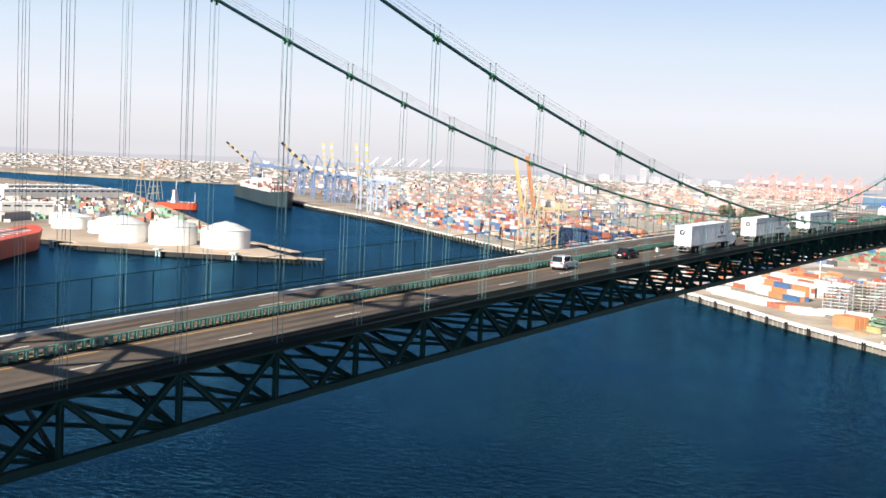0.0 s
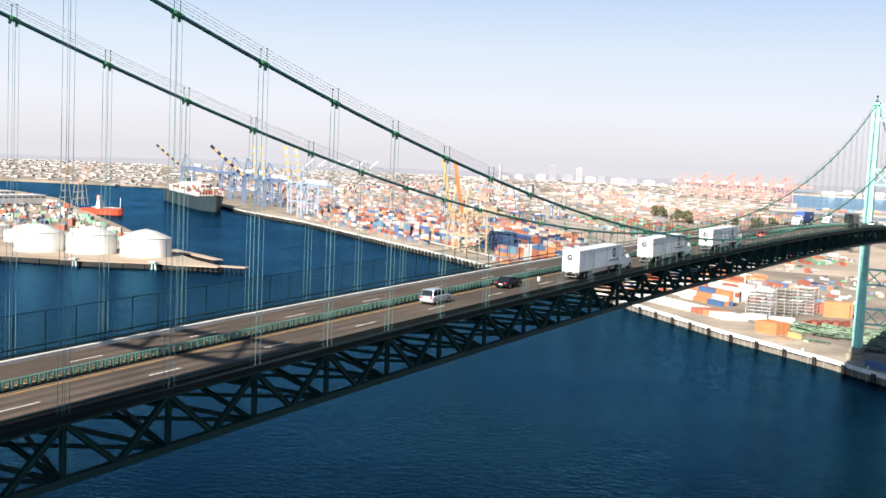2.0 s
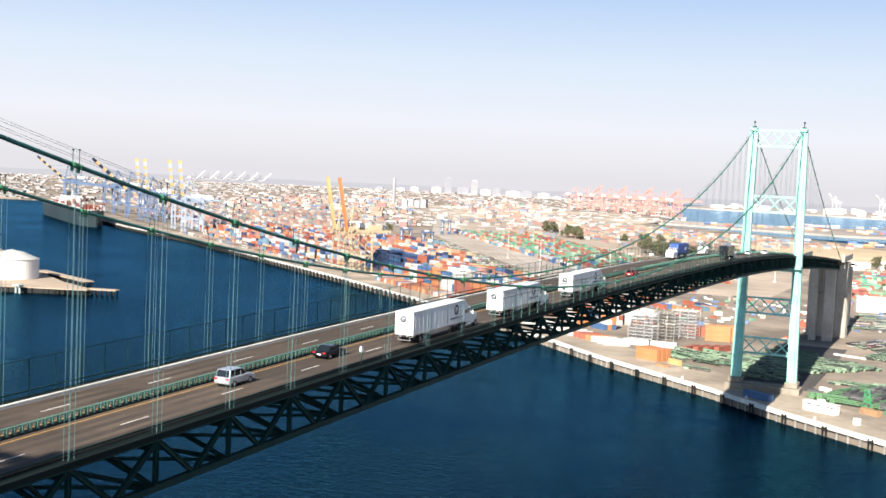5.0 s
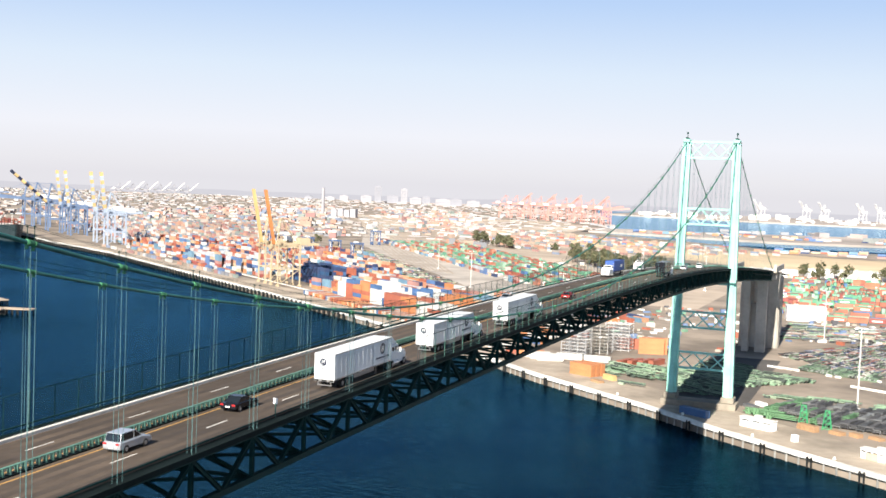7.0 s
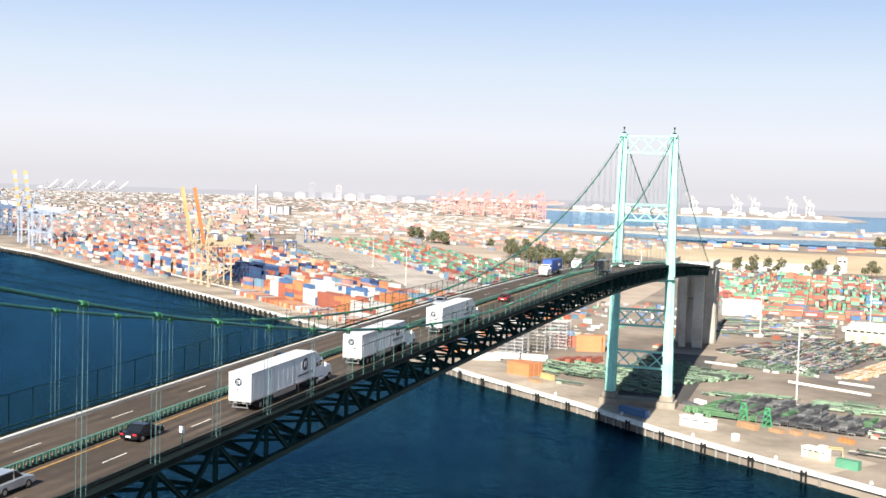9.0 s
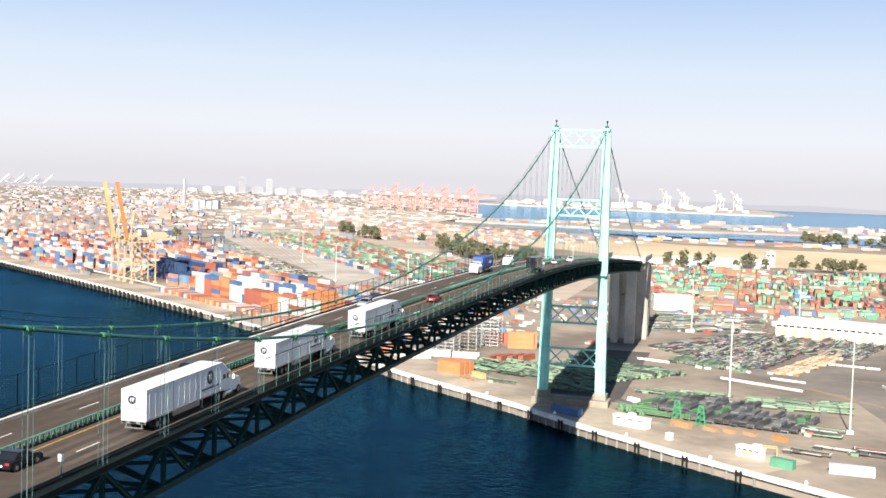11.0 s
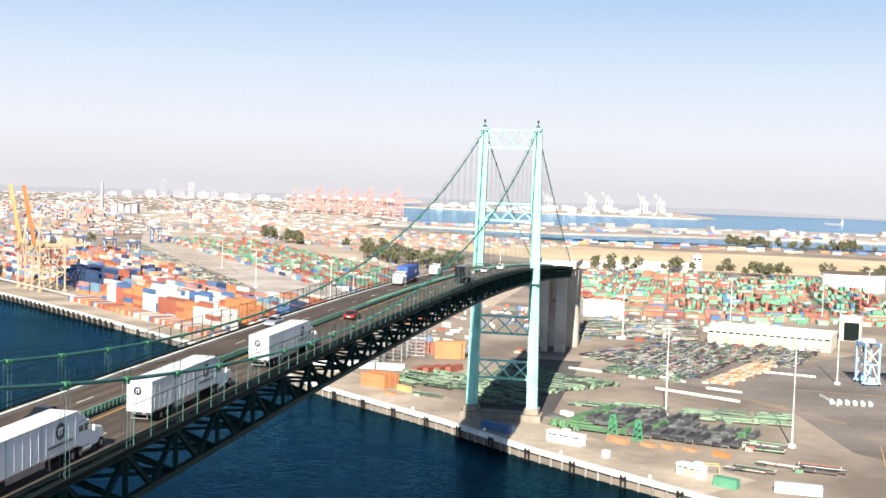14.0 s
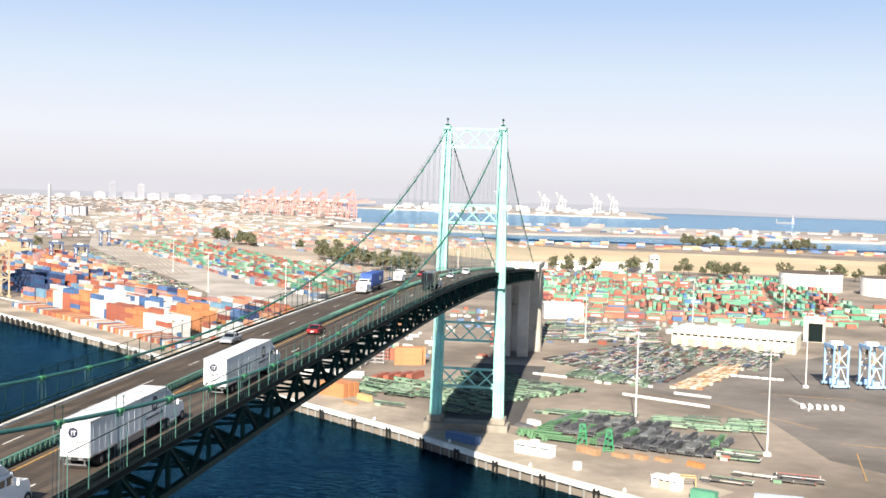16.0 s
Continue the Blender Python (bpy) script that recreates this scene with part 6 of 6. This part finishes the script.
def ship(x, y, a, L, W, Hh, hull, label, load=None, house=True, house_at=-0.38):
    t = thing("cargo_ship", Matrix.Translation((x, y, -0.5)) @ Matrix.Rotation(a, 4, "Z"), label, "ship")
    bm = bmesh.new()
    ring = []
    for f, wd, up in ((-0.5, 0.75, 0), (-0.46, 0.95, 0), (-0.3, 1, 0), (0.3, 1, 0), (0.42, 0.75, 0.08), (0.48, 0.35, 0.16), (0.5, 0.06, 0.2)):
        zt = Hh * (1 + up)
        ring.append([bm.verts.new((f * L - (0.02 * L if f > 0.4 else 0), -W / 2 * wd * 0.85, 0)), bm.verts.new((f * L, -W / 2 * wd, zt)), bm.verts.new((f * L, W / 2 * wd, zt)), bm.verts.new((f * L - (0.02 * L if f > 0.4 else 0), W / 2 * wd * 0.85, 0))])
    for p, q in zip(ring, ring[1:]):
        for i in range(4):
            j = (i + 1) % 4
            bm.faces.new((p[i], q[i], q[j], p[j]))
    bm.faces.new(ring[0]), bm.faces.new(ring[-1][::-1])
    bmesh.ops.recalc_face_normals(bm, faces=bm.faces[:])
    link("hull", bm, hull, t)
    if house:
        bm = bmesh.new()
        for k in range(5):
            box(bm, (house_at * L, 0, Hh + 1.4 + k * 2.8), (0.1 * L - k * 0.8, W * (0.9 - 0.06 * k), 2.7))
        link("deckhouse", bm, M_WHITE, t, "white stepped deckhouse")
        bm = bmesh.new()
        box(bm, ((house_at - 0.05) * L, 0, Hh + (15 if L > 60 else 12)), (5, 5, 8) if L > 60 else (2.4, 2.4, 4))
        link("funnel", bm, hull, t)
        bm = bmesh.new()
        rod(bm, ((house_at + 0.02) * L, 0, Hh + 14), ((house_at + 0.02) * L, 0, Hh + 24), 0.3)
        rod(bm, (0.42 * L, 0, Hh), (0.42 * L, 0, Hh + 12), 0.3)
        link("mast", bm, M_WHITE, t)
    for k in range(8):
        bm = bmesh.new()
        bar(bm, (-0.25 * L + k * 0.08 * L, -W * 0.3, Hh + 0.8), (-0.25 * L + k * 0.08 * L, W * 0.3, Hh + 0.8), 0.6)
        link("hatch_beam", bm, M_METAL, t)
    bm = bmesh.new()
    bar(bm, (-0.28 * L, 0, Hh + 1.2), (0.4 * L, 0, Hh + 1.2), 1.0)
    link("deck_gear", bm, M_METAL, t)
    if load:
        k = 0
        for bay in range(12):
            bm = bmesh.new()
            hh = rng.randint(2, 4)
            for row in range(9):
                for h in range(max(1, hh - rng.randint(0, 1))):
                    box(bm, (-0.28 * L + bay * 0.058 * L, -W * 0.42 + row * W * 0.105, Hh + 1.5 + h * 2.6), (12, 2.4, 2.5))
            tagged(link("container_bay", bm, load, t, "bay of stacked containers on deck"), kind="stuff")
    return t


vx = math.atan2(0.82, -0.57)
ship(-524, 182, vx, 160, 26, 12, M_HULLRED, "large orange red tanker moored at the terminal", house=False)
ship(-972, 930, math.atan2(-0.61, 0.79), 305, 34, 17, M_HULLDARK, "dark hulled container ship moored at the quay", M_STACK_R, house_at=-0.06)
ship(-868, 672, radians(22), 46, 13, 7, M_HULLRED, "small red hulled ship at the far quay", house_at=-0.08)
ship(520, 3500, radians(175), 58, 13, 4, M_HAZY, "small grey cargo ship far out on the sea")
ship(900, 3050, radians(160), 45, 11, 4, M_WHITE, "small white ship far out on the sea")

# derrick frames of the far shipyard
for k, (x, y) in enumerate(((-985, 752), (-966, 728), (-1000, 740))):
    t = thing("derrick", (x, y, 3), "rusty lattice derrick crane by the far quay", "crane", "derricks")
    bm = bmesh.new()
    for dx in (-5, 5):
        for dy in (-5, 5):
            bar(bm, (dx, dy, 0), (dx * 0.5, dy * 0.5, 26), 0.9)
    for z in (8, 16, 25):
        f = 1 - z / 52
        for s in (-5, 5):
            bar(bm, (-5 * f, s * f, z), (5 * f, s * f, z), 0.6)
            bar(bm, (s * f, -5 * f, z), (s * f, 5 * f, z), 0.6)
    link("tower_frame", bm, M_DERRICK, t)
    bm = bmesh.new()
    bar(bm, (0, 0, 26), (12 - 8 * k, 6, 46), 1.2)
    link("jib", bm, M_REDC if k == 1 else M_WOOD, t)


# ---- trees ----
def tree_mesh(seed, h, spread):
    r = random.Random(seed)
    bm = bmesh.new()
    for k in range(30):
        a, rad = r.uniform(0, 6.283), spread * math.sqrt(r.random())
        z = h * (0.38 + 0.6 * r.random() * (1 - 0.4 * rad / spread))
        c = Vector((rad * math.cos(a), rad * math.sin(a), z))
        for j in range(9):
            p = c + Vector((r.gauss(0, 0.9), r.gauss(0, 0.9), r.gauss(0, 0.7)))
            s = r.uniform(0.5, 1.1)
            q = Euler((r.uniform(0, 6), r.uniform(0, 6), r.uniform(0, 6))).to_matrix()
            v = [bm.verts.new(p + q @ Vector(o) * s) for o in ((-1, -0.6, 0), (1, -0.4, 0.2), (0.8, 0.7, 0), (-0.7, 0.6, -0.2))]
            bm.faces.new(v)
    crown = bpy.data.meshes.new("crown")
    bm.to_mesh(crown), bm.free()
    crown.materials.append(M_LEAF)
    bm = bmesh.new()
    rod(bm, (0, 0, 0), (0, 0, h * 0.55), 0.45, 0.22, n=7)
    for k in range(5):
        a = k * 1.25 + r.random()
        rod(bm, (0, 0, h * (0.3 + 0.05 * k)), (spread * 0.6 * math.cos(a), spread * 0.6 * math.sin(a), h * (0.62 + 0.05 * k)), 0.18, 0.06, n=5)
    trunk = bpy.data.meshes.new("trunk")
    bm.to_mesh(trunk), bm.free()
    trunk.materials.append(M_BARK)
    return crown, trunk


TREES = [tree_mesh(s, hh, sp) for s, hh, sp in ((1, 16, 4.6), (2, 19, 4.4), (3, 12, 4.2), (4, 21, 3.8))]


def tree(x, y, k, s=1.0):
    t = thing("tree", Matrix.Translation((x, y, 4)) @ Matrix.Rotation(rng.uniform(0, 6), 4, "Z") @ Matrix.Scale(s, 4), "olive green broad leaved tree with a ragged crown", "tree", "yard trees")
    crown, trunk = TREES[k % 4]
    o = new("crown", crown)
    o.parent = t
    o = new("trunk", trunk)
    o.parent = t


def scatter_trees(p, q, n, w, s=1.0):
    for k in range(n):
        f = rng.random()
        tree(p[0] + (q[0] - p[0]) * f + rng.uniform(-w, w), p[1] + (q[1] - p[1]) * f + rng.uniform(-w, w), rng.randint(0, 3), s * rng.uniform(0.75, 1.2))


scatter_trees((-262, 1040), (-140, 880), 42, 16)
scatter_trees((-30, 968), (60, 1002), 12, 6, 0.85)
scatter_trees((70, 996), (330, 1010), 34, 9, 0.9)
scatter_trees((130, 1615), (330, 1590), 44, 10, 0.95)
scatter_trees((-480, 1315), (-395, 1215), 20, 10, 0.9)
tree(-322, 1160, 2, 1.1)
tree(-560, 1000, 1, 0.9)


# ---- far town ----
def far_town(name, count, x0, x1, y0, y1, hmin, hmax, material, label, seed, water=None, size=1.0):
    r = random.Random(seed)
    verts, faces = [], []
    for _ in range(count):
        x, y = r.uniform(x0, x1), r.uniform(y0, y1)
        if water and water(x, y):
            continue
        w, d, h = r.uniform(8, 40) * size, r.uniform(8, 26) * size, r.uniform(hmin, hmax) * (0.5 + r.random() ** 2)
        a, o = r.choice((0.3, 0.33, 1.9, -0.68)), len(verts)
        c, s = math.cos(a), math.sin(a)
        for z in (3, 4 + h):
            for dx, dy in ((-w, -d), (w, -d), (w, d), (-w, d)):
                verts.append((x + (dx * c - dy * s) / 2, y + (dx * s + dy * c) / 2, z))
        faces += [(o + i, o + j, o + k, o + l) for i, j, k, l in ((4, 5, 6, 7), (0, 1, 5, 4), (1, 2, 6, 5), (2, 3, 7, 6), (3, 0, 4, 7))]
    me = bpy.data.meshes.new(name)
    me.from_pydata(verts, [], faces)
    me.materials.append(material)
    return tagged(new(name, me), label, "buildings", kind="stuff")


def wet(x, y):
    if y < 2900 and x > -0.28 * (y - 1100) - 150:
        return True
    return x > -620 - (y - 2700) * 0.27 or y < 1330 and x < -1250


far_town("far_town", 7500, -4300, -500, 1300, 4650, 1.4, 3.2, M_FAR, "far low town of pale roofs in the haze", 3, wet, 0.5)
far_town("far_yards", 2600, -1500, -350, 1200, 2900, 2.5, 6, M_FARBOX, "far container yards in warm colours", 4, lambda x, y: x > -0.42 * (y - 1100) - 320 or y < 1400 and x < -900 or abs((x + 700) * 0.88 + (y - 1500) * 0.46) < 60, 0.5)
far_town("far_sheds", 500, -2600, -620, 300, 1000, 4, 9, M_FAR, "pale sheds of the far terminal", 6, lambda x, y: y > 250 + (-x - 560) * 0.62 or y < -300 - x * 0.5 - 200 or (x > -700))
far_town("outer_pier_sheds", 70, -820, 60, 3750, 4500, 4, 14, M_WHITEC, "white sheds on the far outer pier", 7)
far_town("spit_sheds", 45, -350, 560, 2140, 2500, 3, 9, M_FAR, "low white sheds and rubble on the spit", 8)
for k, (x, w, d, h) in enumerate(((-2112, 34, 30, 84), (-1985, 32, 26, 76), (-2170, 56, 30, 44), (-2040, 60, 30, 50), (-2280, 46, 26, 38), (-1930, 60, 30, 44), (-1880, 40, 30, 54), (-1800, 80, 24, 42), (-2350, 50, 24, 24), (-1740, 60, 30, 46), (-1660, 64, 24, 38), (-1600, 50, 24, 18), (-2460, 40, 24, 22), (-1500, 40, 24, 20))):
    x, h, w = 60 + (x - 60) * 0.87, h * (0.74 if h > 60 else 0.55), w * 0.72
    t = thing("office_tower", Matrix.Translation((x, 3950, 3.5)) @ Matrix.Rotation(radians(24), 4, "Z"), "pale hazy office tower in the far town", "building", "far office towers")
    bm = bmesh.new()
    box(bm, (0, 0, h / 2), (w, d, h))
    box(bm, (0, 0, h + 1.5), (w * 0.4, d * 0.4, 3))
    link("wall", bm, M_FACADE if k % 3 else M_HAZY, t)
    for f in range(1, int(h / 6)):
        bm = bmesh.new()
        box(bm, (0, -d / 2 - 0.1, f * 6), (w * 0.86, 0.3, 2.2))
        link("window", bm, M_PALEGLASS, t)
t = thing("power_plant", (-1068, 2080, 4), "pale power plant with a tall chimney", "building")
bm = bmesh.new()
rod(bm, (-40, 0, 0), (-40, 0, 62), 4, 3, n=14)
link("chimney", bm, M_FACADE, t)
bm = bmesh.new()
for k in range(4):
    box(bm, (-10 + k * 15, 0, 8), (13, 12, 16 + 5 * (k % 2)))
link("wall", bm, M_FACADE, t)

# clutter of the yards: parked vans, crates and small plant
far_town("yard_clutter", 150, 12, 120, 452, 575, 1.4, 2.2, M_CLUTTER, "parked vans, crates and small plant in the yard", 12, lambda x, y: 440 < y < 506 and x > 68, 0.13)
far_town("yard_clutter", 190, -110, -12, 385, 600, 1.2, 2.2, M_CLUTTER, "parked trucks, crates and scrap behind the tower", 15, lambda x, y: -40 < x < -18 and y < 470, 0.13)
far_town("yard_clutter", 420, -420, -110, 560, 1000, 1.5, 3.0, M_CLUTTER, "parked trucks and plant beside the haul road", 13, lambda x, y: -52 < (x + 224) * 0.822 + (y - 701) * 0.57 < 0 or x > -0.5 * (y - 730) - 95 or x < -0.9 * (y - 700) - 230, 0.2)
far_town("terminal_clutter", 1100, -1050, -560, 300, 760, 1.5, 4, M_CLUTTER, "pipes, sheds and plant of the tank terminal", 14, lambda x, y: y > 410 + (-x - 560) * 0.73 or y < 330 or y < 560 and -720 < x < -590 and y < 395, 0.2)
